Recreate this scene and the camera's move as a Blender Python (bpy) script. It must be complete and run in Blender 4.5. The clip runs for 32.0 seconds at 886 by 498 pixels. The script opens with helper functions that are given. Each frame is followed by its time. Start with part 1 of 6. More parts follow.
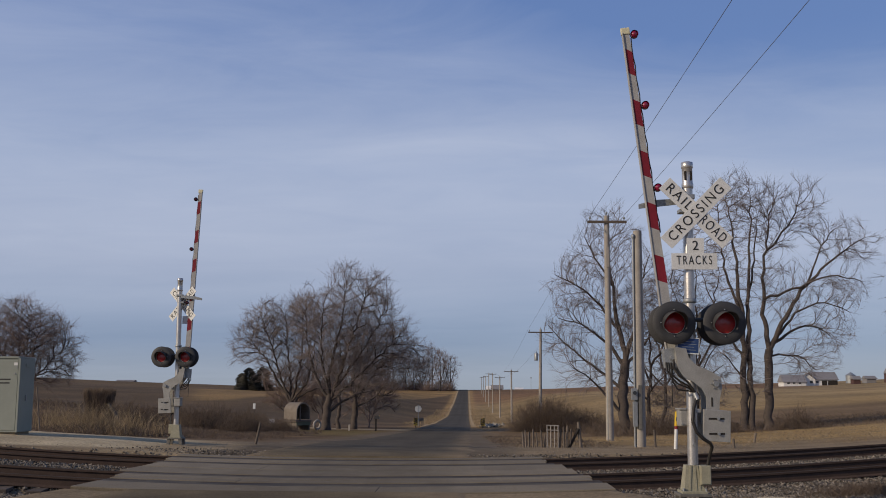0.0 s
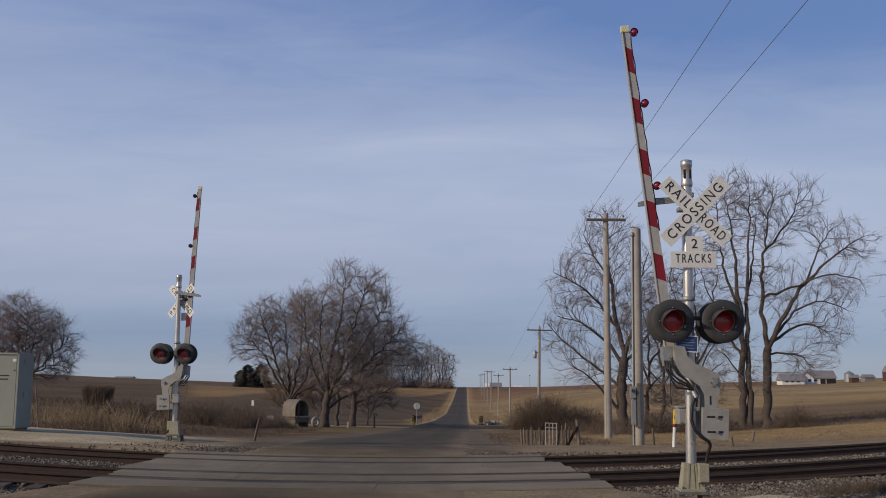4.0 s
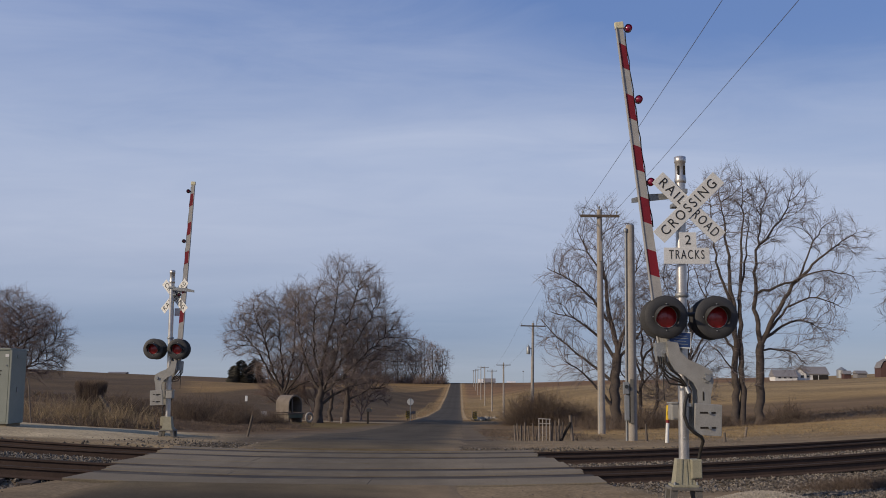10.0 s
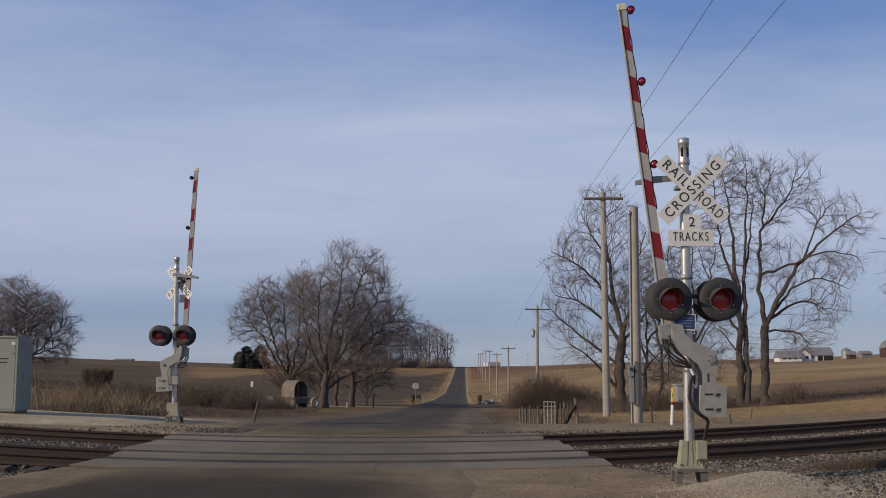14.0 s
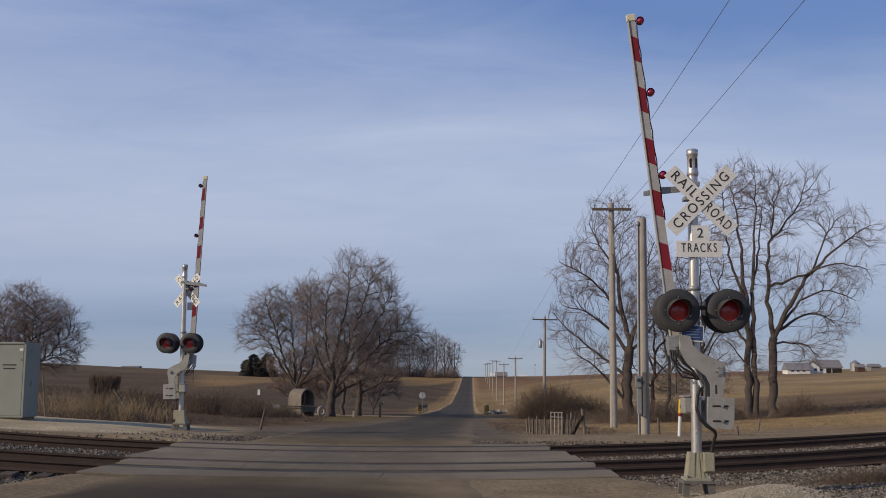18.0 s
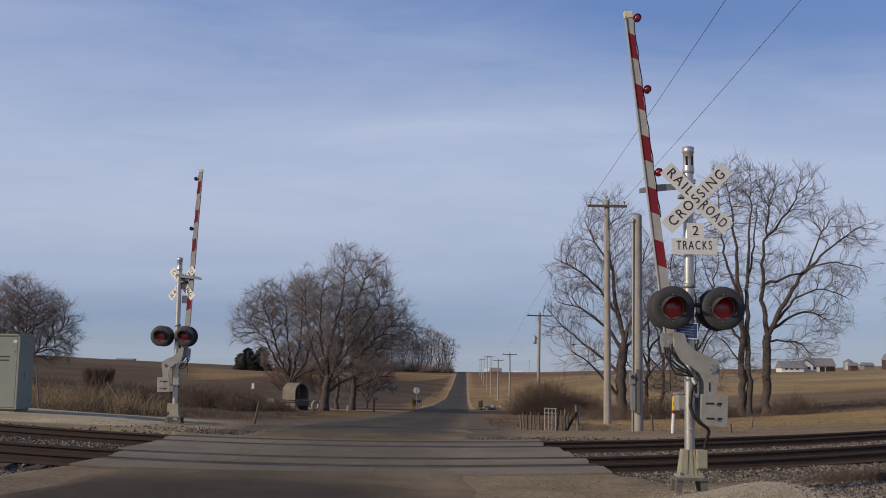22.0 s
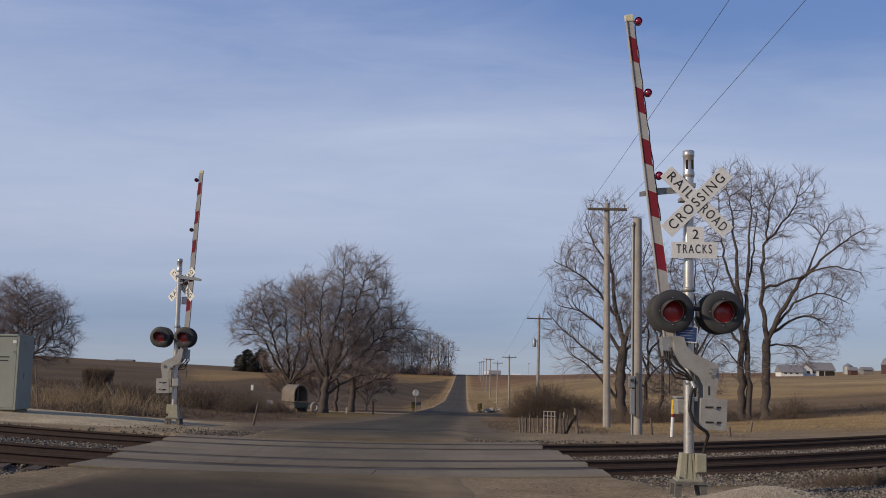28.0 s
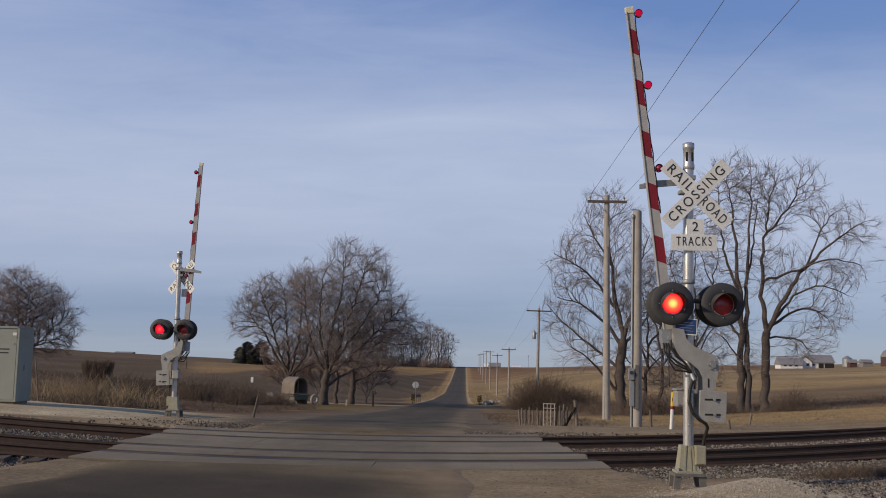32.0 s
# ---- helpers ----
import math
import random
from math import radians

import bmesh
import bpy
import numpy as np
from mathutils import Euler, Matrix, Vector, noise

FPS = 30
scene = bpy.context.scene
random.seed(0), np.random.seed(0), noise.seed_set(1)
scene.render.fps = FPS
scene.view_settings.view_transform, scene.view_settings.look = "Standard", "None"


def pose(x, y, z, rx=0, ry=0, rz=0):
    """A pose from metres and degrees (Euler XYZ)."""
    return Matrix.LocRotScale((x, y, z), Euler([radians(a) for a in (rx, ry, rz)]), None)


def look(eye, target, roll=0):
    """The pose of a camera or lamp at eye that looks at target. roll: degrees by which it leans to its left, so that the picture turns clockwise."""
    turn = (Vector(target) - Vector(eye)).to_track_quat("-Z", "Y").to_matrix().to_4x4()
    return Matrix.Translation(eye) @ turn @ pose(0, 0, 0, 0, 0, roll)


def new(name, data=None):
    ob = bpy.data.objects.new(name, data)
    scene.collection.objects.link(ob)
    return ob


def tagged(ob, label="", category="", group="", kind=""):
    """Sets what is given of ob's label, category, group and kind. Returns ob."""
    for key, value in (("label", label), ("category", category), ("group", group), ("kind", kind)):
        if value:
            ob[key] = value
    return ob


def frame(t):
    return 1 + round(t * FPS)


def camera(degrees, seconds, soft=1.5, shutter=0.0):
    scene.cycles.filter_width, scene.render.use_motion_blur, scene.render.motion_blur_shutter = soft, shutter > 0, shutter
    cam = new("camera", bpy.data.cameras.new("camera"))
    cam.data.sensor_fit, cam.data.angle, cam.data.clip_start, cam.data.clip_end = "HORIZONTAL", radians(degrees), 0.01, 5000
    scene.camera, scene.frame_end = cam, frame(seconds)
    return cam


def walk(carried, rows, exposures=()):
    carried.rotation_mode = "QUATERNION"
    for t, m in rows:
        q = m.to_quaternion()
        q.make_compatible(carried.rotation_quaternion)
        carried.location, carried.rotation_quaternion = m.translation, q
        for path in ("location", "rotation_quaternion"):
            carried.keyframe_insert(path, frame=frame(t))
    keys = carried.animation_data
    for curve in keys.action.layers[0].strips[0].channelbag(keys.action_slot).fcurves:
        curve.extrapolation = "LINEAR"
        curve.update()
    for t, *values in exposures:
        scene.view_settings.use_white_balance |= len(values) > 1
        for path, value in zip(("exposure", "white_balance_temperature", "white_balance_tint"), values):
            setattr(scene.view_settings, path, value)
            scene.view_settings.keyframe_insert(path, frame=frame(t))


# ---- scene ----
cam = camera(47.3, 32.0, soft=0.95)

# The camera stands still on the road's right edge; only its aim trembles: seconds, yaw, pitch, roll.
EYE = 1.5
PATH = [
    (0, 1.396, 7.962, 0.181),
    (0.5, 1.281, 7.633, 0.022),
    (1, 1.377, 7.541, -0.151),
    (1.5, 1.479, 7.676, 0.175),
    (2, 1.719, 7.790, 0.119),
    (2.5, 1.875, 7.974, 0.439),
    (3, 1.756, 7.841, 0.441),
    (3.5, 1.415, 7.866, 0.416),
    (5.5, 1.253, 7.277, 0.245),
    (6, 1.189, 7.117, 0.062),
    (6.5, 1.250, 7.124, -0.173),
    (7, 1.079, 7.266, -0.078),
    (7.5, 0.747, 7.213, 0.354),
    (8, 0.567, 7.197, 0.519),
    (8.5, 0.568, 7.330, 0.148),
    (9, 0.683, 7.396, -0.266),
    (9.5, 0.962, 7.542, 0.212),
    (10, 0.985, 7.582, 0.393),
    (10.5, 0.901, 7.427, 0.838),
    (11, 0.919, 7.158, 0.732),
    (11.5, 0.828, 7.148, 0.535),
    (12, 0.898, 6.736, -0.227),
    (12.5, 1.133, 6.436, 0.459),
    (13, 1.157, 6.224, -0.016),
    (13.5, 1.250, 6.302, -0.123),
    (14, 1.202, 6.690, -0.105),
    (14.5, 1.366, 6.941, 0.421),
    (16.5, 1.602, 6.485, 0.813),
    (17, 1.475, 6.890, 0.395),
    (17.5, 1.590, 7.036, -0.022),
    (18, 1.647, 7.224, 0.338),
    (18.5, 1.723, 7.237, 0.503),
    (19, 1.977, 6.800, 0.729),
    (19.5, 1.978, 6.519, -0.214),
    (20, 1.788, 6.754, -0.236),
    (20.5, 1.622, 7.080, 0.193),
    (21, 1.522, 7.279, 0.713),
    (21.5, 1.411, 7.098, 0.981),
    (22, 1.381, 6.961, 0.809),
    (22.5, 1.582, 6.892, 0.678),
    (23, 1.649, 6.978, 0.850),
    (23.5, 1.738, 7.055, 0.357),
    (24, 1.681, 7.037, 0.568),
    (24.5, 1.691, 7.186, 0.672),
    (25, 1.773, 7.216, 0.664),
    (25.5, 1.836, 7.000, 0.929),
    (27.5, 1.421, 6.950, 0.959),
    (28, 1.380, 7.099, 1.092),
    (28.5, 1.510, 7.028, 1.145),
    (29, 1.540, 6.946, 0.913),
    (29.5, 1.700, 6.867, 1.191),
    (30, 1.869, 6.753, 1.821),
    (30.5, 1.904, 6.777, 1.388),
    (31, 1.592, 6.746, 1.027),
    (31.5, 1.369, 6.609, 0.973),
    (32, 1.362, 6.667, 1.103),
]


def aim(yaw, pitch, roll):
    """A pose that looks along the road (+y), turned left by yaw, up by pitch, and leaning by roll."""
    return Matrix.Translation((0, 0, EYE)) @ pose(0, 0, 0, 0, 0, yaw) @ pose(0, 0, 0, 90 + pitch) @ pose(0, 0, 0, 0, 0, roll)


walk(cam, [(t, aim(yaw, pitch, roll)) for t, yaw, pitch, roll in PATH], [(0, -0.05), (6, -0.02), (9, 0.03), (13, 0.04), (19, 0.07), (32, 0.08)])

# ---- world and sun ----
SUN_AZ, SUN_EL = radians(-118), radians(24)      # azimuth from +y, clockwise; the sun stands behind to the left
SUN_DIR = Vector((math.sin(SUN_AZ) * math.cos(SUN_EL), math.cos(SUN_AZ) * math.cos(SUN_EL), math.sin(SUN_EL)))
sun_data = bpy.data.lights.new("sun", "SUN")
sun_data.energy, sun_data.angle, sun_data.color = 3.4, radians(1.5), (1.0, 0.83, 0.63)
sun = new("sun", sun_data)
sun.matrix_world = look((-60, -30, 40), Vector((-60, -30, 40)) - SUN_DIR)


class Nodes:
    """A small helper to wire node trees."""

    def __init__(self, tree, fresh=True):
        self.tree = tree
        if fresh:
            tree.nodes.clear()

    def add(self, kind, values=None, **props):
        n = self.tree.nodes.new(kind)
        for k, v in props.items():
            setattr(n, k, v)
        for k, v in (values or {}).items():
            if isinstance(v, bpy.types.NodeSocket):
                self.tree.links.new(v, n.inputs[k])
            else:
                n.inputs[k].default_value = v
        return n

    def math(self, op, a, b=0.0, c=0.0, clamp=False):
        n = self.add("ShaderNodeMath", {0: a, 1: b, 2: c}, operation=op, use_clamp=clamp)
        return n.outputs[0]

    def mix(self, f, a, b, blend="MIX"):
        n = self.add("ShaderNodeMix", data_type="RGBA", blend_type=blend)
        for k, v in ((0, f), (6, a), (7, b)):
            if isinstance(v, bpy.types.NodeSocket):
                self.tree.links.new(v, n.inputs[k])
            else:
                n.inputs[k].default_value = v if k == 0 or len(v) == 4 else (*v, 1)
        return n.outputs[2]

    def ramp(self, f, stops):
        n = self.add("ShaderNodeValToRGB", {0: f})
        e = n.color_ramp.elements
        while len(e) < len(stops):
            e.new(0.5)
        for el, (p, c) in zip(e, stops):
            el.position = p
            el.color = (*c, 1) if isinstance(c, tuple) else (c, c, c, 1)
        return n.outputs[0]

    def noise(self, vec, scale, detail=4.0, rough=0.55, distort=0.0):
        return self.add("ShaderNodeTexNoise", {"Vector": vec, "Scale": scale, "Detail": detail, "Roughness": rough, "Distortion": distort}).outputs["Fac"]


world = bpy.data.worlds.new("winter_sky")
scene.world = world
world.use_nodes = True
w = Nodes(world.node_tree)
sky = w.add("ShaderNodeTexSky", sky_type="NISHITA", sun_disc=False, sun_elevation=SUN_EL, sun_rotation=SUN_AZ, altitude=200, air_density=1.1, dust_density=0.6, ozone_density=2.2).outputs[0]
direction = w.add("ShaderNodeTexCoord").outputs["Generated"]
xyz = w.add("ShaderNodeSeparateXYZ", {0: direction})
up = w.math("MAXIMUM", xyz.outputs[2], 0.0)
lid = w.math("ADD", up, 0.10)
flat = w.add("ShaderNodeCombineXYZ", {0: w.math("DIVIDE", xyz.outputs[0], lid), 1: w.math("DIVIDE", xyz.outputs[1], lid), 2: 0.0}).outputs[0]
streak = w.add("ShaderNodeMapping", {0: flat, 1: (0.4, 0.3, 0), 2: (0, 0, radians(-38)), 3: (0.45, 0.8, 1)}).outputs[0]
veil = w.noise(streak, 0.75, 5, 0.5, 0.4)
wisps = w.noise(streak, 3.2, 7, 0.62, 0.9)
cover = w.math("ADD", w.math("MULTIPLY", veil, 0.8), w.math("MULTIPLY", wisps, 0.28))
# thin cirrus is thickest a little above the horizon and thins out overhead; a dull steel-blue haze lies along the horizon
depth = w.ramp(up, [(0.0, 0.0), (0.06, 0.06), (0.13, 0.36), (0.24, 0.50), (0.32, 0.30), (0.40, 0.02), (1.0, 0.0)])
# clearer, deeper blue high up towards the east
east = w.math("MULTIPLY", w.ramp(xyz.outputs[0], [(0.0, 0.0), (0.30, 1.0)]), w.ramp(up, [(0.16, 0.0), (0.33, 1.0)]))
calm = w.ramp(up, [(0.04, 0.25), (0.26, 1.0)])
cloud = w.math("ADD", w.math("MULTIPLY", w.math("MULTIPLY", w.math("SUBTRACT", cover, 0.46), 1.5), calm), depth, clamp=True)
cloud = w.math("SUBTRACT", cloud, w.math("MULTIPLY", east, 0.40), clamp=True)
low = w.noise(w.add("ShaderNodeMapping", {0: direction, 3: (3.0, 3.0, 34.0)}).outputs[0], 1.6, 4, 0.5, 0.3)
grey = w.math("MULTIPLY", cloud, 0.92, clamp=True)
SKY_GAIN = 0.10
haze = w.ramp(up, [(0.0, (0.30, 0.365, 0.475)), (0.045, (0.212, 0.290, 0.475)), (0.12, (0.27, 0.328, 0.51)), (0.22, (0.215, 0.305, 0.54)), (0.33, (0.138, 0.232, 0.505)), (0.5, (0.12, 0.20, 0.45)), (1.0, (0.08, 0.15, 0.38))])
haze = w.mix(1.0, haze, (10.0, 10.0, 10.0), "MULTIPLY")
haze = w.mix(1.0, haze, w.ramp(low, [(0.35, 0.995), (0.7, 1.01)]), "MULTIPLY")
tinted = w.mix(0.82, sky, haze)
shown = w.mix(grey, tinted, (5.8, 6.28, 7.55))
back = w.add("ShaderNodeBackground", {0: shown, 1: SKY_GAIN})
w.tree.links.new(back.outputs[0], w.add("ShaderNodeOutputWorld").inputs[0])

# ---- materials ----
def surface(name, colour, other, scale=6.0, rough=0.8, bump=0.15, metal=0.0, fine=60.0, spread=0.5, coords="Object", each=0.0, spec=0.3, island=0.0):
    """A worn two-scale surface: colour to other by broad stains, then fine grain, with relief."""
    m = bpy.data.materials.new(name)
    m.use_nodes = True
    n = Nodes(m.node_tree)
    if coords == "World":
        vec = n.add("ShaderNodeNewGeometry").outputs["Position"]
    else:
        vec = n.add("ShaderNodeTexCoord").outputs["Object"]
    broad = n.noise(vec, scale, 5, 0.6, 0.2)
    grain = n.noise(vec, fine, 3, 0.6)
    mask = n.ramp(broad, [(0.5 - spread / 2, 0.0), (0.5 + spread / 2, 1.0)])
    base = n.mix(mask, colour, other)
    base = n.mix(1.0, base, n.ramp(grain, [(0.25, 0.72), (0.75, 1.22)]), "MULTIPLY")
    if each:
        rnd = n.add("ShaderNodeObjectInfo").outputs["Random"]
        base = n.mix(1.0, base, n.ramp(rnd, [(0.0, 1 - each), (1.0, 1 + each)]), "MULTIPLY")
    if island:
        rnd = n.add("ShaderNodeNewGeometry").outputs["Random Per Island"]
        base = n.mix(1.0, base, n.ramp(rnd, [(0.0, 1 - island), (1.0, 1 + island)]), "MULTIPLY")
    r = n.math("ADD", n.math("MULTIPLY", n.math("SUBTRACT", grain, 0.5), 0.3), rough, clamp=True)
    high = n.math("ADD", n.math("MULTIPLY", broad, 0.5), n.math("MULTIPLY", grain, 0.5))
    bmp = n.add("ShaderNodeBump", {"Strength": bump, "Distance": 0.02, "Height": high}).outputs[0]
    b = n.add("ShaderNodeBsdfPrincipled", {"Base Color": base, "Roughness": r, "Metallic": metal, "Normal": bmp, "Specular IOR Level": spec})
    n.tree.links.new(b.outputs[0], n.add("ShaderNodeOutputMaterial").inputs[0])
    return m


def soil(name, fine=14.0, bump=0.5):
    """Ground whose soil colour is stored with the mesh, broken up by clods, tufts and stains."""
    m = bpy.data.materials.new(name)
    m.use_nodes = True
    n = Nodes(m.node_tree)
    pos = n.add("ShaderNodeNewGeometry").outputs["Position"]
    col = n.add("ShaderNodeVertexColor", layer_name="soil").outputs[0]
    a, b2, c = n.noise(pos, 0.06, 5, 0.6), n.noise(pos, 0.9, 6, 0.65, 0.3), n.noise(pos, fine, 4, 0.7)
    col = n.mix(1.0, col, n.ramp(a, [(0.3, (0.80, 0.78, 0.75)), (0.7, (1.18, 1.18, 1.15))]), "MULTIPLY")
    col = n.mix(1.0, col, n.ramp(b2, [(0.28, (0.70, 0.68, 0.65)), (0.72, (1.26, 1.25, 1.22))]), "MULTIPLY")
    col = n.mix(1.0, col, n.ramp(c, [(0.28, 0.58), (0.72, 1.42)]), "MULTIPLY")
    high = n.math("ADD", n.math("MULTIPLY", b2, 0.6), n.math("MULTIPLY", c, 0.4))
    bmp = n.add("ShaderNodeBump", {"Strength": bump, "Distance": 0.06, "Height": high}).outputs[0]
    s = n.add("ShaderNodeBsdfPrincipled", {"Base Color": col, "Roughness": 0.95, "Normal": bmp, "Specular IOR Level": 0.15})
    n.tree.links.new(s.outputs[0], n.add("ShaderNodeOutputMaterial").inputs[0])
    return m


def glowing(name, colour, strength, reach=8.5, core=((1.0, 0.78, 0.26), (1.0, 0.52, 0.12), (1.0, 0.10, 0.05))):
    m = bpy.data.materials.new(name)
    m.use_nodes = True
    n = Nodes(m.node_tree)
    vec = n.add("ShaderNodeTexCoord").outputs["Object"]
    d = n.add("ShaderNodeVectorMath", {0: vec}, operation="LENGTH").outputs["Value"]
    col = n.ramp(n.math("MULTIPLY", d, reach), [(0.0, core[0]), (0.30, core[1]), (0.58, core[2]), (1.0, colour)])
    e = n.add("ShaderNodeEmission", {"Color": col, "Strength": strength})
    n.tree.links.new(e.outputs[0], n.add("ShaderNodeOutputMaterial").inputs[0])
    return m


def clear_red(name, colour, rough):
    m = bpy.data.materials.new(name)
    m.use_nodes = True
    n = Nodes(m.node_tree)
    vec = n.add("ShaderNodeTexCoord").outputs["Object"]
    ribs = n.add("ShaderNodeTexWave", {"Vector": vec, "Scale": 22.0, "Distortion": 0.6}).outputs["Fac"]
    col = n.mix(n.noise(vec, 18), colour, tuple(c * 0.55 for c in colour))
    bmp = n.add("ShaderNodeBump", {"Strength": 0.25, "Distance": 0.01, "Height": ribs}).outputs[0]
    b = n.add("ShaderNodeBsdfPrincipled", {"Base Color": col, "Roughness": rough, "Coat Weight": 0.6, "Coat Roughness": 0.1, "Normal": bmp})
    n.tree.links.new(b.outputs[0], n.add("ShaderNodeOutputMaterial").inputs[0])
    return m


def tyre_worn(name, colour, other, scale, rough, bump, fine, coords, each):
    """Dusty concrete with dark rubbed-in tyre dirt along the traffic lane."""
    m = surface(name, colour, other, scale, rough, bump, fine=fine, coords=coords, each=each)
    n = Nodes(m.node_tree, False)
    b = next(k for k in n.tree.nodes if k.type == "BSDF_PRINCIPLED")
    pos = n.add("ShaderNodeNewGeometry").outputs["Position"]
    smear = n.noise(n.add("ShaderNodeMapping", {0: pos, 3: (1.6, 0.25, 1.0)}).outputs[0], 1.3, 5, 0.6, 0.4)
    x = n.add("ShaderNodeSeparateXYZ", {0: pos}).outputs[0]
    lane = n.math("MULTIPLY", n.math("SUBTRACT", 2.35, n.math("ABSOLUTE", n.math("ADD", x, 2.1))), 0.75, clamp=True)
    dirt = n.math("ADD", n.math("MULTIPLY", lane, 0.85), n.math("MULTIPLY", n.math("SUBTRACT", smear, 0.5), 1.6), clamp=True)
    old = b.inputs["Base Color"].links[0].from_socket
    grime = n.mix(n.math("MULTIPLY", dirt, 0.85), old, (0.108, 0.084, 0.050))
    dust = n.ramp(n.noise(pos, 2.4, 6, 0.7, 0.6), [(0.50, 0.0), (0.68, 0.42)])
    n.tree.links.new(n.mix(dust, grime, (0.185, 0.155, 0.112)), b.inputs["Base Color"])
    return m


GROUND = soil("soil", 14.0, 0.5)
ASPHALT = soil("asphalt", 45.0, 0.25)
CONCRETE = tyre_worn("crossing_concrete", (0.225, 0.182, 0.118), (0.145, 0.117, 0.077), 0.7, 0.9, 0.3, fine=40, coords="World", each=0.10)
FLANGE = surface("flangeway_rubber", (0.036, 0.031, 0.028), (0.10, 0.082, 0.058), 0.8, 0.9, 0.2, coords="World", spread=0.3)
RUST = surface("rail_rust", (0.082, 0.055, 0.043), (0.054, 0.039, 0.032), 5, 0.9, 0.25, coords="World", spec=0.15)
RAILTOP = surface("rail_head_steel", (0.060, 0.045, 0.035), (0.042, 0.032, 0.027), 3, 0.9, 0.05, coords="World", spec=0.1)
TIE = surface("creosoted_timber", (0.065, 0.050, 0.040), (0.10, 0.079, 0.062), 5, 0.9, 0.4, coords="World", each=0.25)
STONE = surface("ballast_stone", (0.180, 0.155, 0.124), (0.074, 0.063, 0.051), 9, 0.92, 0.3, coords="World", island=0.8)
HEAPSTONE = surface("pale_limestone", (0.345, 0.305, 0.240), (0.27, 0.237, 0.185), 9, 0.92, 0.3, coords="World", island=0.25)
PEBBLE = surface("limestone_gravel", (0.25, 0.21, 0.16), (0.17, 0.14, 0.105), 9, 0.92, 0.3, coords="World", island=0.35)
ALU = surface("cast_aluminium", (0.36, 0.35, 0.32), (0.27, 0.26, 0.235), 7, 0.55, 0.06, metal=0.35, fine=90)
MASTALU = surface("mast_aluminium", (0.58, 0.57, 0.55), (0.42, 0.40, 0.38), 6, 0.38, 0.05, metal=0.75, fine=90)
BASEPAINT = surface("weathered_base_paint", (0.31, 0.295, 0.215), (0.225, 0.21, 0.15), 8, 0.7, 0.1, fine=70)
GALV = surface("galvanised_steel", (0.33, 0.34, 0.34), (0.24, 0.25, 0.25), 9, 0.5, 0.05, metal=0.5)
BLACK = surface("black_painted_steel", (0.038, 0.038, 0.040), (0.050, 0.049, 0.049), 10, 0.6, 0.06, fine=120)
WHITE = surface("sign_white", (0.66, 0.66, 0.64), (0.56, 0.56, 0.53), 6, 0.6, 0.03, fine=140)
ARMWHITE = surface("arm_white", (0.38, 0.37, 0.35), (0.29, 0.28, 0.265), 5, 0.65, 0.04, fine=120)
ARMRED = surface("arm_red", (0.215, 0.013, 0.024), (0.15, 0.011, 0.018), 6, 0.55, 0.04, fine=120)
INK = surface("sign_black", (0.02, 0.02, 0.02), (0.03, 0.03, 0.03), 10, 0.6, 0.02)
BLUE = surface("sign_blue", (0.028, 0.060, 0.165), (0.024, 0.050, 0.13), 8, 0.5, 0.03)
DARKSTEEL = surface("dark_stand_steel", (0.17, 0.162, 0.145), (0.115, 0.108, 0.097), 9, 0.7, 0.1, metal=0.2)
BOARDYELLOW = surface("faded_board_yellow", (0.33, 0.25, 0.045), (0.24, 0.18, 0.04), 5, 0.7, 0.03)
YELLOW = surface("marker_yellow", (0.62, 0.42, 0.02), (0.5, 0.33, 0.02), 8, 0.55, 0.03)
RUBBER = surface("black_hose", (0.02, 0.018, 0.016), (0.03, 0.026, 0.022), 12, 0.5, 0.1)
LENS = clear_red("red_lens", (0.42, 0.012, 0.02), 0.35)
ARMLENS = clear_red("small_red_lens", (0.30, 0.01, 0.05), 0.25)
LIT = glowing("lit_red_lamp", (1.0, 0.012, 0.02), 1.5)
LITFAR = glowing("lit_far_lamp", (0.75, 0.01, 0.03), 1.0, 8.5, ((1.0, 0.16, 0.12), (1.0, 0.06, 0.07), (0.95, 0.02, 0.045)))
LITSMALL = glowing("lit_arm_lamp", (0.70, 0.01, 0.06), 0.62, 30.0, ((1.0, 0.20, 0.24), (0.95, 0.07, 0.12), (0.80, 0.02, 0.08)))
CABINET = surface("cabinet_aluminium", (0.262, 0.280, 0.240), (0.225, 0.240, 0.205), 2, 0.8, 0.02, fine=420)
POLEWOOD = surface("weathered_pole", (0.35, 0.32, 0.28), (0.25, 0.222, 0.192), 3, 0.9, 0.25, fine=40)
OLDWOOD = surface("grey_fence_wood", (0.165, 0.135, 0.108), (0.085, 0.070, 0.057), 5, 0.9, 0.3, each=0.25)
BARK = surface("bark", (0.098, 0.079, 0.068), (0.050, 0.041, 0.036), 3, 0.95, 0.8, fine=14)
TWIG = surface("twig_bark", (0.265, 0.218, 0.200), (0.18, 0.148, 0.136), 2, 0.95, 0.1, island=0.25)
DARKTWIG = surface("dark_twigs", (0.225, 0.187, 0.172), (0.15, 0.125, 0.115), 2, 0.95, 0.1, island=0.25)
BROWNTWIG = surface("brown_twigs", (0.25, 0.185, 0.158), (0.17, 0.126, 0.108), 2, 0.95, 0.1, island=0.25)
FARTWIG = surface("far_twigs", (0.25, 0.185, 0.16), (0.17, 0.128, 0.11), 2, 0.95, 0.1, island=0.25)
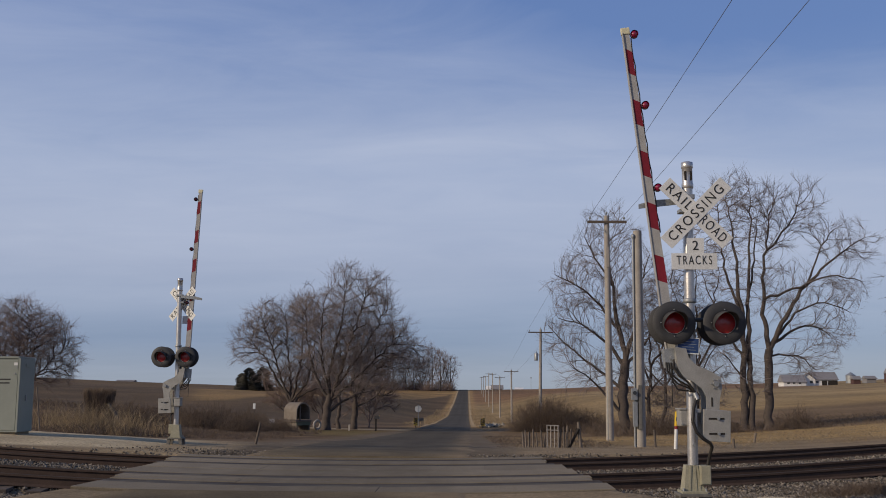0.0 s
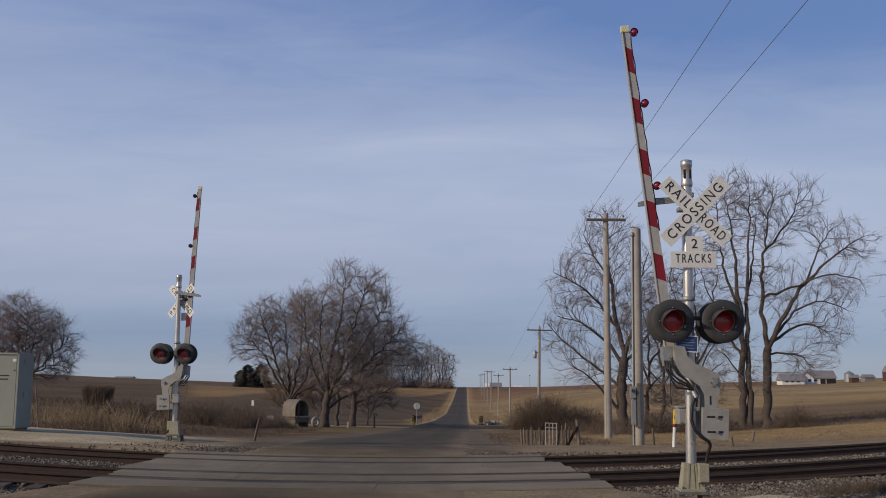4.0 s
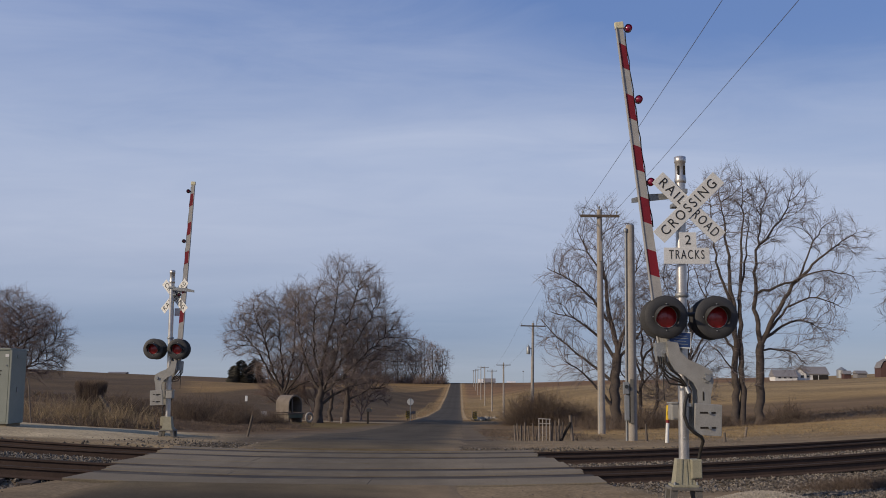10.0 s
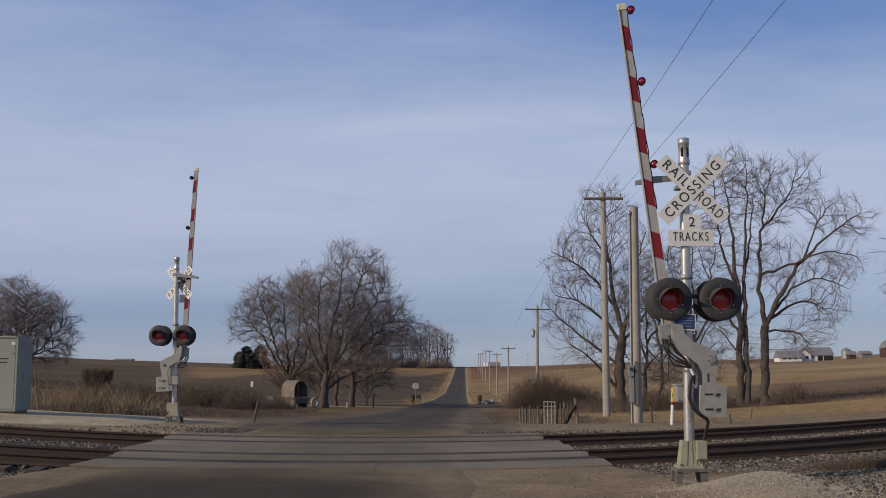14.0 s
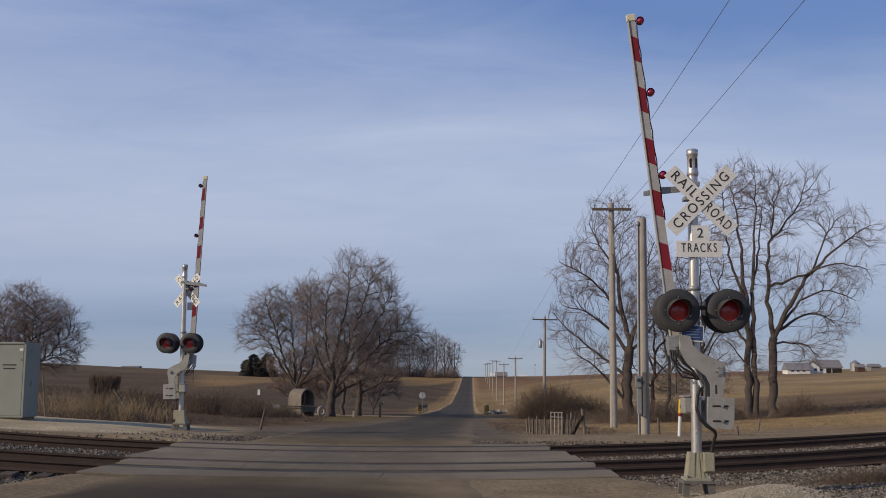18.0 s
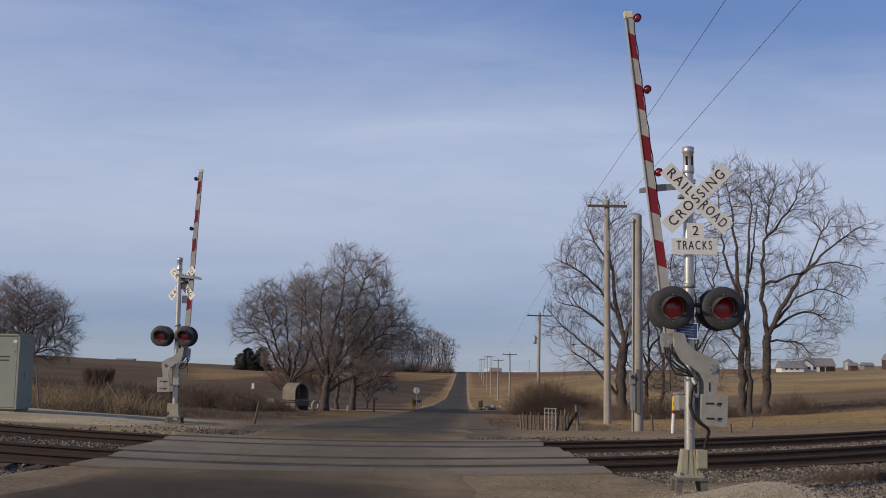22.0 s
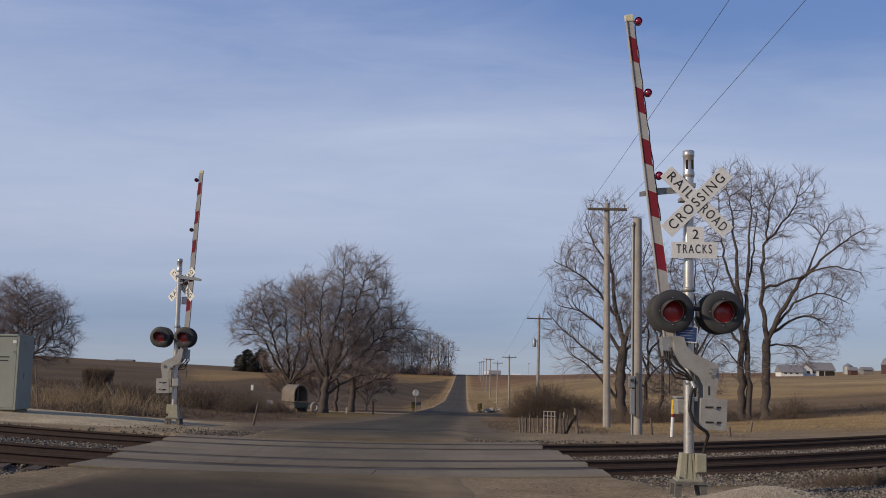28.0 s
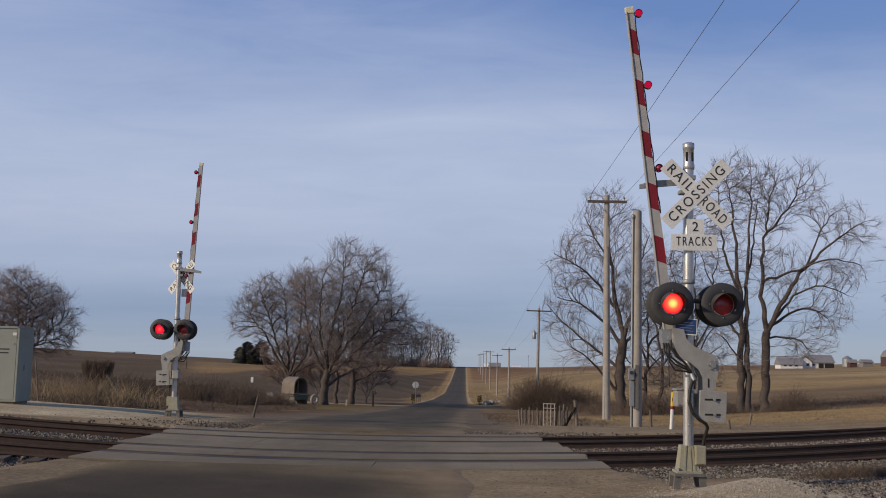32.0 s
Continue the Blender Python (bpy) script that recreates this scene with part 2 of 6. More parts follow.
DRYGRASS = surface("dry_grass", (0.31, 0.238, 0.145), (0.22, 0.163, 0.098), 1.2, 0.95, 0.05, coords="World", island=0.35)
BRUSH = surface("brown_brush", (0.148, 0.109, 0.080), (0.102, 0.076, 0.057), 1.0, 0.95, 0.05, coords="World", island=0.35)
CONIFER = surface("evergreen_needles", (0.046, 0.043, 0.034), (0.058, 0.054, 0.042), 2, 0.9, 0.1, island=0.4)
WIRE = surface("wire", (0.10, 0.10, 0.11), (0.14, 0.14, 0.15), 3, 0.5, 0.0, metal=0.4)
HUTCH = surface("faded_tan_canvas", (0.195, 0.165, 0.135), (0.135, 0.113, 0.092), 3, 0.85, 0.1)
# near-black that stands for the shade inside slots and openings; also colours dark posts
HOLE = surface("dark_hollow", (0.03, 0.025, 0.022), (0.02, 0.018, 0.015), 3, 0.95, 0.1)
SIDING = surface("white_siding", (0.72, 0.71, 0.68), (0.6, 0.59, 0.56), 0.5, 0.7, 0.05)
SHINGLE = surface("grey_shingle", (0.22, 0.21, 0.21), (0.17, 0.165, 0.17), 0.6, 0.9, 0.1)
BARNRED = surface("barn_red", (0.095, 0.050, 0.044), (0.068, 0.038, 0.034), 0.5, 0.85, 0.1)
GLASS = surface("window_glass", (0.03, 0.035, 0.04), (0.04, 0.045, 0.05), 1, 0.15, 0.0, spec=0.6)


# ---- mesh tools ----
class Mesh:
    """Collects faces; each shape adds its own."""

    def __init__(self):
        self.v, self.f, self.s = [], [], []

    def add(self, verts, faces, smooth=False):
        k = len(self.v)
        self.v += [tuple(p) for p in verts]
        self.f += [tuple(i + k for i in f) for f in faces]
        self.s += [smooth] * len(faces)
        return self

    def box(self, size, at=(0, 0, 0), m=None, bevel=0.0):
        b = bmesh.new()
        bmesh.ops.create_cube(b, size=1)
        bmesh.ops.scale(b, vec=size, verts=b.verts)
        if bevel:
            bmesh.ops.bevel(b, geom=b.edges[:], offset=bevel, segments=2, affect="EDGES", profile=0.6)
        b.verts.index_update()
        t = Matrix.Translation(at) @ (m or Matrix())
        self.add([t @ x.co for x in b.verts], [[x.index for x in f.verts] for f in b.faces])
        b.free()
        return self

    def tube(self, p, q, r0, r1=None, n=12, caps=True):
        p, q, r1 = Vector(p), Vector(q), r0 if r1 is None else r1
        z = (q - p).normalized()
        x = z.orthogonal().normalized()
        y = z.cross(x)
        ring = [(math.cos(2 * math.pi * i / n), math.sin(2 * math.pi * i / n)) for i in range(n)]
        vs = [p + r0 * (c * x + s * y) for c, s in ring] + [q + r1 * (c * x + s * y) for c, s in ring]
        self.add(vs, [(i, (i + 1) % n, n + (i + 1) % n, n + i) for i in range(n)], n > 5)
        if caps:
            self.add(vs[:n], [tuple(reversed(range(n)))])
            self.add(vs[n:], [tuple(range(n))])
        return self

    def lathe(self, profile, at=(0, 0, 0), m=None, n=20, arc=(0, 360), smooth=True):
        """Rings of (radius, height) round z."""
        t = Matrix.Translation(at) @ (m or Matrix())
        full = arc[1] - arc[0] >= 360
        k = n if full else n + 1
        ang = [radians(arc[0] + (arc[1] - arc[0]) * i / n) for i in range(k)]
        vs = [t @ Vector((r * math.cos(a), r * math.sin(a), h)) for r, h in profile for a in ang]
        fs = []
        for j in range(len(profile) - 1):
            for i in range(n):
                i2 = (i + 1) % k
                fs.append((j * k + i, j * k + i2, (j + 1) * k + i2, (j + 1) * k + i))
        return self.add(vs, fs, smooth)

    def prism(self, outline, y0, y1, m=None):
        """An outline in x, z pulled from y0 to y1."""
        t, n = m or Matrix(), len(outline)
        vs = [t @ Vector((x, y0, z)) for x, z in outline] + [t @ Vector((x, y1, z)) for x, z in outline]
        fs = [tuple(range(n)), tuple(reversed(range(n, 2 * n)))]
        fs += [((i + 1) % n, i, n + i, n + (i + 1) % n) for i in range(n)]
        return self.add(vs, fs)

    def path(self, pts, r, n=8):
        for a, b in zip(pts, pts[1:]):
            self.tube(a, b, r, r, n, True)
        return self

    def data(self, name, material):
        me = bpy.data.meshes.new(name)
        me.from_pydata(self.v, [], self.f)
        me.polygons.foreach_set("use_smooth", self.s)
        me.materials.append(material)
        me.update()
        return me


def part(name, mesh, material, parent=None, label="", at=None):
    """Links a mesh as one object, under a thing or a part if given."""
    ob = new(name, mesh.data(name, material) if isinstance(mesh, Mesh) else mesh)
    if parent is not None:
        ob.parent = parent
    if at is not None:
        ob.matrix_basis = at
    return tagged(ob, label) if label else ob


def thing(name, label, category, group="", kind="", at=None):
    ob = new(name)
    ob.empty_display_size = 0.1
    if at is not None:
        ob.matrix_basis = at
    return tagged(ob, label, category, group, kind)


def lettering(text, size, depth=0.004, width=None):
    """A mesh of built-in type, centred, facing -y."""
    cu = bpy.data.curves.new("lettering", "FONT")
    cu.body, cu.size, cu.align_x, cu.align_y, cu.extrude, cu.space_character, cu.offset = text, size, "CENTER", "CENTER", depth, 1.3, 0.0
    ob = new("lettering", cu)
    bpy.context.view_layer.update()
    me = bpy.data.meshes.new_from_object(ob.evaluated_get(bpy.context.evaluated_depsgraph_get()))
    bpy.data.objects.remove(ob)
    me.transform(pose(0, 0, 0, 90))
    if width:
        xs = [v.co.x for v in me.vertices]
        me.transform(Matrix.Diagonal((width / (max(xs) - min(xs)), 1, 1, 1)))
    me.materials.append(INK)
    return me


def raw(name, v, f, material, smooth=False):
    """A mesh from numpy arrays, faces all of one size."""
    me = bpy.data.meshes.new(name)
    v, f = np.asarray(v, np.float32), np.asarray(f, np.int32)
    k = f.shape[1]
    me.vertices.add(len(v))
    me.vertices.foreach_set("co", v.ravel())
    me.loops.add(f.size)
    me.loops.foreach_set("vertex_index", f.ravel())
    me.polygons.add(len(f))
    me.polygons.foreach_set("loop_start", np.arange(len(f), dtype=np.int32) * k)
    me.polygons.foreach_set("use_smooth", np.full(len(f), smooth))
    me.materials.append(material)
    me.update(calc_edges=True)
    return me


def paint(me, rgb):
    """Stores a soil colour on every vertex."""
    layer = me.color_attributes.new("soil", "FLOAT_COLOR", "POINT")
    layer.data.foreach_set("color", np.c_[rgb, np.ones(len(rgb))].astype(np.float32).ravel())


# ---- the lie of the land ----
ROAD_X, ROAD_HALF = -2.35, 2.6
SLOPE = 0.215                       # the tracks cross the road askew
RAILS = (16.68, 18.14, 20.93, 22.40)  # where the four rails cross x = 0
PROFILE = ((-4000, 0), (24, 0), (34, -0.25), (45, -0.7), (60, -1.15), (85, -1.9), (110, -2.45), (165, -3.75), (268, -5.2), (400, -3.4), (520, -0.2), (620, 2.0), (700, 1.4), (1000, -4), (4000, -6))


def smooth(a, b, x):
    t = np.clip((x - a) / (b - a), 0, 1)
    return t * t * (3 - 2 * t)


def wob(x, y, s, seed=0.0):
    """Cheap smooth wobble in -1..1."""
    return (np.sin(x / s + 1.3 * np.sin(y / s * 0.83 + seed) + seed) + np.sin(y / s * 1.17 + 1.7 * np.sin(x / s * 0.71 + 2 * seed) + 3.1 * seed)) / 2


def rail_y(x, y0):
    """A track bends gently away at both ends."""
    c = np.clip(x, -11, 11)
    return y0 + SLOPE * x + 0.0055 * c * c + 0.121 * (np.abs(x) - np.abs(c))


def fall(x, y):
    x, y = np.asarray(x, float), np.asarray(y, float)
    off = np.abs(x - ROAD_X)
    far = smooth(130, 230, y)
    side = 0.45 * smooth(9, 40, off) * (1 - far) + 0.95 * smooth(6.5, 36, off) * far
    p = np.interp(y, *zip(*PROFILE))
    p = np.where(p < 0, p * (1 - np.maximum(side, 0.9 * smooth(40, 110, off))), p) + 0.25 * smooth(250, 400, y) * (1 - smooth(900, 1500, y)) * smooth(6.5, 36, off)
    tilt = x / np.maximum(y, 20)
    p = p + smooth(150, 420, y) * (1 - smooth(1200, 2000, y)) * (1.2 * smooth(0.05, 0.15, tilt) * (1 - smooth(0.22, 0.40, tilt)) + 0.5 * smooth(0.18, 0.27, -tilt))
    lift = np.where(x < 0, 0.0132 - 0.0036 * smooth(60, 200, y), 0.0122) * np.hypot(x, y) * np.minimum(1.2, (x / (0.44 * np.maximum(y, 8))) ** 2)
    return p + lift * smooth(2600, 1500, np.hypot(x, y))


def on_crossing(x, y, soft=0.25):
    lo, hi = -5.6 - 0.1 * (y - 15), 2.25 - 0.1 * (y - 16)
    return smooth(lo - soft, lo, x) * (1 - smooth(hi, hi + soft, x))


def bed(x, y):
    """1 in the ballast bed, off the crossing."""
    mid = rail_y(x, 19.54)
    return (1 - smooth(4.2, 5.0, mid - y)) * (1 - smooth(3.2, 3.8, y - mid)) * (1 - on_crossing(x, y))


def land(x, y):
    x, y = np.asarray(x, float), np.asarray(y, float)
    # the bed lies below the rails, and its near shoulder runs out gently
    mid = rail_y(x, 19.54)
    shoulder = (1 - smooth(3.6, 7.8, mid - y)) * (y < mid) * (1 - on_crossing(x, y, 0.9)) * (1 - smooth(9, 8, y))
    z = fall(x, y) - (0.185 + 0.06 * smooth(2.9, 3.3, mid - y) * smooth(1.0, -4.0, x) - 0.02 * smooth(-0.5, 0.7, y - mid)) * np.maximum(bed(x, y), shoulder)
    # ditch shoulders and a heap of gravel round the signal's foot
    heap = np.exp(-(((x - 3.50) / 0.75) ** 2 + ((y - 12.0) / 0.8) ** 2) * 1.1) * 0.21
    heap += np.exp(-(((x - 2.4) / 0.7) ** 2 + ((y - 11.5) / 0.5) ** 2)) * 0.07
    bank = 0.05 * smooth(24.2, 25.4, y - SLOPE * x * 0.9) * (1 - smooth(28.5, 31, y)) * (1 - smooth(-9.5, -7.5, x))
    rough = 0.035 * wob(x, y, 1.7) * smooth(3.2, 5.0, np.abs(x - ROAD_X)) * (1 - smooth(60, 90, y))
    skew = y - SLOPE * x
    under = on_crossing(x, y, 0.3) * smooth(15.2, 15.5, skew) * (1 - smooth(22.7, 23.0, skew))
    return z + heap + bank + rough * (1 - under) - 0.08 * under


def ground_z(x, y):
    return float(land(x, y))


def spread(*marks):
    out = [np.array([marks[0][0]])]
    for (a, _), (b, n) in zip(marks, marks[1:]):
        out.append(np.linspace(a, b, n + 1)[1:])
    return np.concatenate(out)


GX = spread((-3500, 0), (-600, 12), (-120, 24), (-40, 26), (-12, 46), (8, 80), (40, 60), (120, 30), (600, 24), (3500, 12))
GY = spread((-3500, 0), (-300, 8), (-30, 12), (6, 24), (36, 120), (70, 60), (130, 40), (320, 50), (800, 60), (3500, 20))


def soil_colour(x, y):
    """The soil and what grows on it, by place."""
    n1, n2 = wob(x, y, 0.9, 1.0), wob(x, y, 5.0, 2.0)
    far = wob(x, y, 60.0, 4.0)
    rgb = np.empty(x.shape + (3,))
    rgb[:] = (0.19, 0.135, 0.078)

    def lay(mask, colour):
        rgb[:] = rgb * (1 - mask[..., None]) + np.array(colour) * mask[..., None]

    left, right = smooth(-2.8, -4.8, x - ROAD_X), smooth(3, 5, x - ROAD_X)
    # left: dark weedy ditch, then ploughed land with a paler field beyond
    lay(left * smooth(29, 33, y + n2), (0.098, 0.072, 0.052))
    lay(left * smooth(31, 34, y) * (1 - smooth(75, 110, y)) * smooth(0.15, 0.7, wob(x, y, 2.4, 7.0)), (0.15, 0.11, 0.072))
    lay(left * smooth(110, 140, y + 8 * n2), (0.091, 0.070, 0.050))
    lay(left * smooth(330, 360, y + x * 0.3) * smooth(-20, -50, x), (0.108, 0.083, 0.060))
    near, beyond = 460 + 8.5 * (x + 14), 575 + 4.6 * np.minimum(x + 58, 0)
    lay(left * smooth(-9, 9, y - near + 6 * n2) * smooth(-12, 12, beyond - y) * smooth(-0.285, -0.255, x / np.maximum(y, 1)), (0.200, 0.148, 0.084))
    # right: pale grass, a dark brushy hollow, then stubble to the farm
    lay(right * smooth(27, 32, y + n2), (0.275, 0.216, 0.128))
    lay(right * smooth(26, 30, y) * (1 - smooth(56, 66, y)) * (1 - smooth(6.5, 9.5, x - ROAD_X + 0.8 * n1)), (0.190, 0.155, 0.105))
    hollow = smooth(52, 58, y + 2 * n2) * (1 - smooth(95, 130, y + 10 * far - 0.6 * x))
    lay(right * hollow, (0.138, 0.106, 0.074))
    lay(right * smooth(110, 150, y - 0.5 * x + 14 * far), (0.238, 0.196, 0.132))
    lay(right * smooth(330, 420, y + 30 * far) * (1 - smooth(0.30, 0.36, x / np.maximum(y, 1))), (0.17, 0.115, 0.08))
    mott = 1 + 0.17 * wob(x, y, 7.0, 8.0) * smooth(40, 90, y) + 0.12 * wob(x, y * 0.35, 17.0, 3.0) * smooth(80, 200, y)
    rgb *= np.clip(mott, 0.5, 1.6)[..., None]
    lay(left * smooth(52, 60, y + n2) * (1 - smooth(84, 90, y)) * smooth(-15, -12.5, x + n1), (0.128, 0.108, 0.058))
    # road verges further on, with pale gravel along the asphalt
    verge = np.exp(-((np.abs(x - ROAD_X) - 4.3) / 1.1) ** 2) * smooth(95, 150, y)
    lay(np.clip(verge * (0.75 + 0.25 * wob(x, y, 3.0, 5.0)), 0, 1), (0.285, 0.212, 0.122))
    lay(np.exp(-((np.abs(x - ROAD_X) - 3.15) / 0.36) ** 2) * smooth(112, 135, y) * 0.85, (0.36, 0.32, 0.26))
    # near ground: gravel shoulders, worn dirt, far bank, apron behind the tracks
    lay((1 - smooth(28, 33, y + 1.5 * n1)), (0.195, 0.172, 0.147))
    lay((1 - smooth(13.5, 15, y + 0.6 * n1)) * smooth(0.2, 0.9, np.abs(x - ROAD_X) - 2.6 + 0.25 * n1), (0.192, 0.168, 0.142))
    lay(smooth(0.1, 0.7, 0.7 * n1 + 0.3 * n2) * right * (1 - smooth(12.5, 13.5, y)) * (1 - smooth(2.0, 3.0, x)), (0.14, 0.116, 0.094))
    # pale gravel bank, its colour raised further to stand for its sunlit face
    lay(smooth(-6.5, -8, x) * smooth(25, 25.8, y - SLOPE * x * 0.9 + 0.4 * n1 + 1.0) * (1 - smooth(29, 31.5, y)), (0.37, 0.355, 0.325))
    lay(smooth(-4.2, -5.2, x + 0.4 * n1) * smooth(22.8, 23.6, y - SLOPE * x) * (1 - smooth(29, 31, y + 0.5 * n1)) * smooth(-8.5, -6.5, x), (0.27, 0.245, 0.21))
    lay(bed(x, y), (0.135, 0.118, 0.105))
    lay((1 - smooth(31, 38, y)) * smooth(22.6, 23.6, y - SLOPE * x) * smooth(3.2, 2.4, np.abs(x - ROAD_X + 0.3 * n1) - 0.7), (0.098, 0.087, 0.076))
    lay(np.exp(-(((x - 3.3) / 0.95) ** 2 + ((y - 11.8) / 1.0) ** 2) ** 2), (0.315, 0.30, 0.27))
    lay(smooth(4.9, 3.2, np.abs(x - ROAD_X) + 0.4 * n1) * smooth(24, 30, y) * (1 - smooth(85, 115, y)), (0.118, 0.108, 0.104))
    # pale gravel drive to the left, and the track behind the cabinet
    drive = np.exp(-((y - 93 + 0.12 * (x + 6)) / 3.2) ** 4) * smooth(-4.5, -6, x) * (1 - smooth(-22, -30, -(-x) * 1.0 + 0) * 0) * smooth(-40, -30, x)
    lay(np.clip(drive, 0, 1), (0.31, 0.30, 0.29))
    return np.clip(rgb * np.array((1.15, 0.985, 0.70)), 0.01, 0.9)


def build_ground():
    xx, yy = np.meshgrid(GX, GY)
    zz = land(xx, yy)
    nx, ny = len(GX), len(GY)
    i = (np.arange(ny - 1)[:, None] * nx + np.arange(nx - 1)[None]).ravel()
    me = raw("ground", np.c_[xx.ravel(), yy.ravel(), zz.ravel()], np.c_[i, i + 1, i + 1 + nx, i + nx], GROUND, True)
    paint(me, soil_colour(xx, yy).reshape(-1, 3))
    tagged(new("ground", me), "winter farmland with brown fields and gravel shoulders", "ground", kind="structure")


def build_road(name, y0, y1, label, proud):
    """Asphalt, crowned a little, with ragged edges, following the land."""
    ys = np.array([y for y in GY if y0 < y < y1])
    ys = np.r_[y0, ys, y1]
    us = np.linspace(-1, 1, 25)
    yy = np.repeat(ys[:, None], 25, 1)
    ragged = 1 + 0.045 * wob(yy, us[None] * 3, 0.55, 2.2) + 0.03 * wob(yy, us[None] * 2, 1.9, 5.0)
    skew_y = y1 if y1 < 100 else y0
    xx = ROAD_X + us[None] * (ROAD_HALF + 0.25 * smooth(60, 120, yy)) * np.where(np.abs(us[None]) > 0.9, ragged, 1.0)
    yy = yy + (rail_y(xx, 0.0)) * np.exp(-np.abs(yy - skew_y) / 5.0)
    zz = fall(xx, yy) + proud + 0.03 * (1 - us[None] ** 2) - np.where(np.abs(us[None]) > 0.99, proud + 0.03, 0)
    if y0 > 0:
        zz[0] = fall(xx[0], yy[0]) - 0.03
    i = (np.arange(len(ys) - 1)[:, None] * 25 + np.arange(24)[None]).ravel()
    me = raw(name, np.c_[xx.ravel(), yy.ravel(), zz.ravel()], np.c_[i, i + 1, i + 26, i + 25], ASPHALT, True)
    dark, worn, far = np.array((0.060, 0.053, 0.044)), np.array((0.122, 0.106, 0.080)), np.array((0.058, 0.057, 0.058))
    w1 = smooth(12.9, 14.5, yy + 0.32 * np.abs(xx + 2.2) + 0.30 * wob(xx, yy, 0.9, 1))[..., None]
    w2 = smooth(22, 29, yy + 1.2 * wob(xx, yy, 1.6, 4))[..., None] * (0.8 + 0.2 * smooth(60, 120, yy)[..., None])
    rgb = dark * (1 - w1) + worn * w1
    rgb = rgb * (1 - w2) + far * w2
    dust = (smooth(np.where(us > 0, np.where(yy < 16, 0.30, 0.62), 0.80), np.where(us[None] > 0, 1.0, 1.04), np.abs(us)[None] + 0.06 * wob(xx, yy, 0.9, 3) * (yy < 60)) * (1.0 - 0.65 * smooth(40, 90, yy)))[..., None]
    rgb = rgb * (1 - dust) + np.array((0.19, 0.158, 0.122)) * dust
    wheel = (0.25 * np.exp(-((np.abs(xx - ROAD_X) - 0.9) / 0.4) ** 2))[..., None]
    paint(me, (rgb * (1 - wheel * 0.5) * np.array((1.12, 1.0, 0.79))).reshape(-1, 3))
    tagged(new(name, me), label, "road", kind="structure")


build_ground()
build_road("road_near", -300, 15.22, "dark patched asphalt leading to the crossing", 0.012)
build_road("road_far", 22.92, 700, "worn grey country road running to the horizon", 0.02)


# ---- crossing and tracks ----
def edge_x(y, side):
    return (-5.5 - 0.1 * (y - 15)) if side < 0 else (2.3 - 0.1 * (y - 16))


def skew_panel(x0, x1, a, b, thick=0.14, top=0.014):
    """A slab between two lines parallel to the rails, following the land."""
    m, n = Mesh(), 4
    rows = []
    for k in range(n + 1):
        x = x0 + (x1 - x0) * k / n
        ya, yb = float(rail_y(x, a)), float(rail_y(x, b))
        za, zb = float(fall(x, ya)) + top, float(fall(x, yb)) + top
        e = 0.012
        rows.append([(x, ya, za - thick), (x, ya, za - e), (x, ya + e, za), (x, yb - e, zb), (x, yb, zb - e), (x, yb, zb - thick)])
    vs = [p for r in rows for p in r]
    fs = [(6 * k + j, 6 * (k + 1) + j, 6 * (k + 1) + j + 1, 6 * k + j + 1) for k in range(n) for j in range(5)]
    fs += [tuple(range(5, -1, -1)), tuple(range(6 * n, 6 * n + 6))]
    return m.add(vs, fs)


def build_crossing():
    base = thing("crossing_surface", "worn concrete panels between the rails of a two-track crossing", "level crossing", kind="structure")
    bedding = Mesh()
    slab = skew_panel(-5.45, 1.55, 15.3, 23.0, 0.35, -0.075)
    bedding.add(slab.v, slab.f)
    part("bedding", bedding, FLANGE, base, "dark rubber-lined flangeways")
    for a, b in ((16.29, 16.85), (17.75, 18.29), (20.54, 21.10), (22.01, 22.55)):
        part("flangeway_seal", skew_panel(edge_x(a - 0.9, -1), edge_x(a + 0.6, 1), a, b, 0.1, 0.003), FLANGE, base, "dark rubber seal along the rail")
    strips = [(15.25, 16.30), (16.84, 17.30), (17.32, 17.76), (18.28, 19.40), (19.42, 20.55), (21.09, 21.55), (21.57, 22.02), (22.54, 23.08)]
    rnd = random.Random(3)
    for a, b in strips:
        lo, hi = edge_x((a + b) / 2 - 1.2, -1), edge_x((a + b) / 2 + 0.4, 1)
        cuts = [lo + rnd.uniform(-0.1, 0.1), lo + 2.0 + rnd.uniform(-0.1, 0.1), lo + 4.1, lo + 6.2, hi + rnd.uniform(-0.12, 0.12)]
        for x0, x1 in zip(cuts, cuts[1:]):
            part("panel", skew_panel(x0 + 0.0015, x1 - 0.0015, a, b, 0.2, 0.014 + rnd.uniform(-0.003, 0.004)), CONCRETE, base)


RAIL_SECTION = ((-0.075, -0.172), (0.075, -0.172), (0.075, -0.160), (0.012, -0.135), (0.010, -0.045), (0.036, -0.034), (0.036, -0.006), (0.030, 0.0), (-0.030, 0.0), (-0.036, -0.006), (-0.036, -0.034), (-0.010, -0.045), (-0.012, -0.135), (-0.075, -0.160))


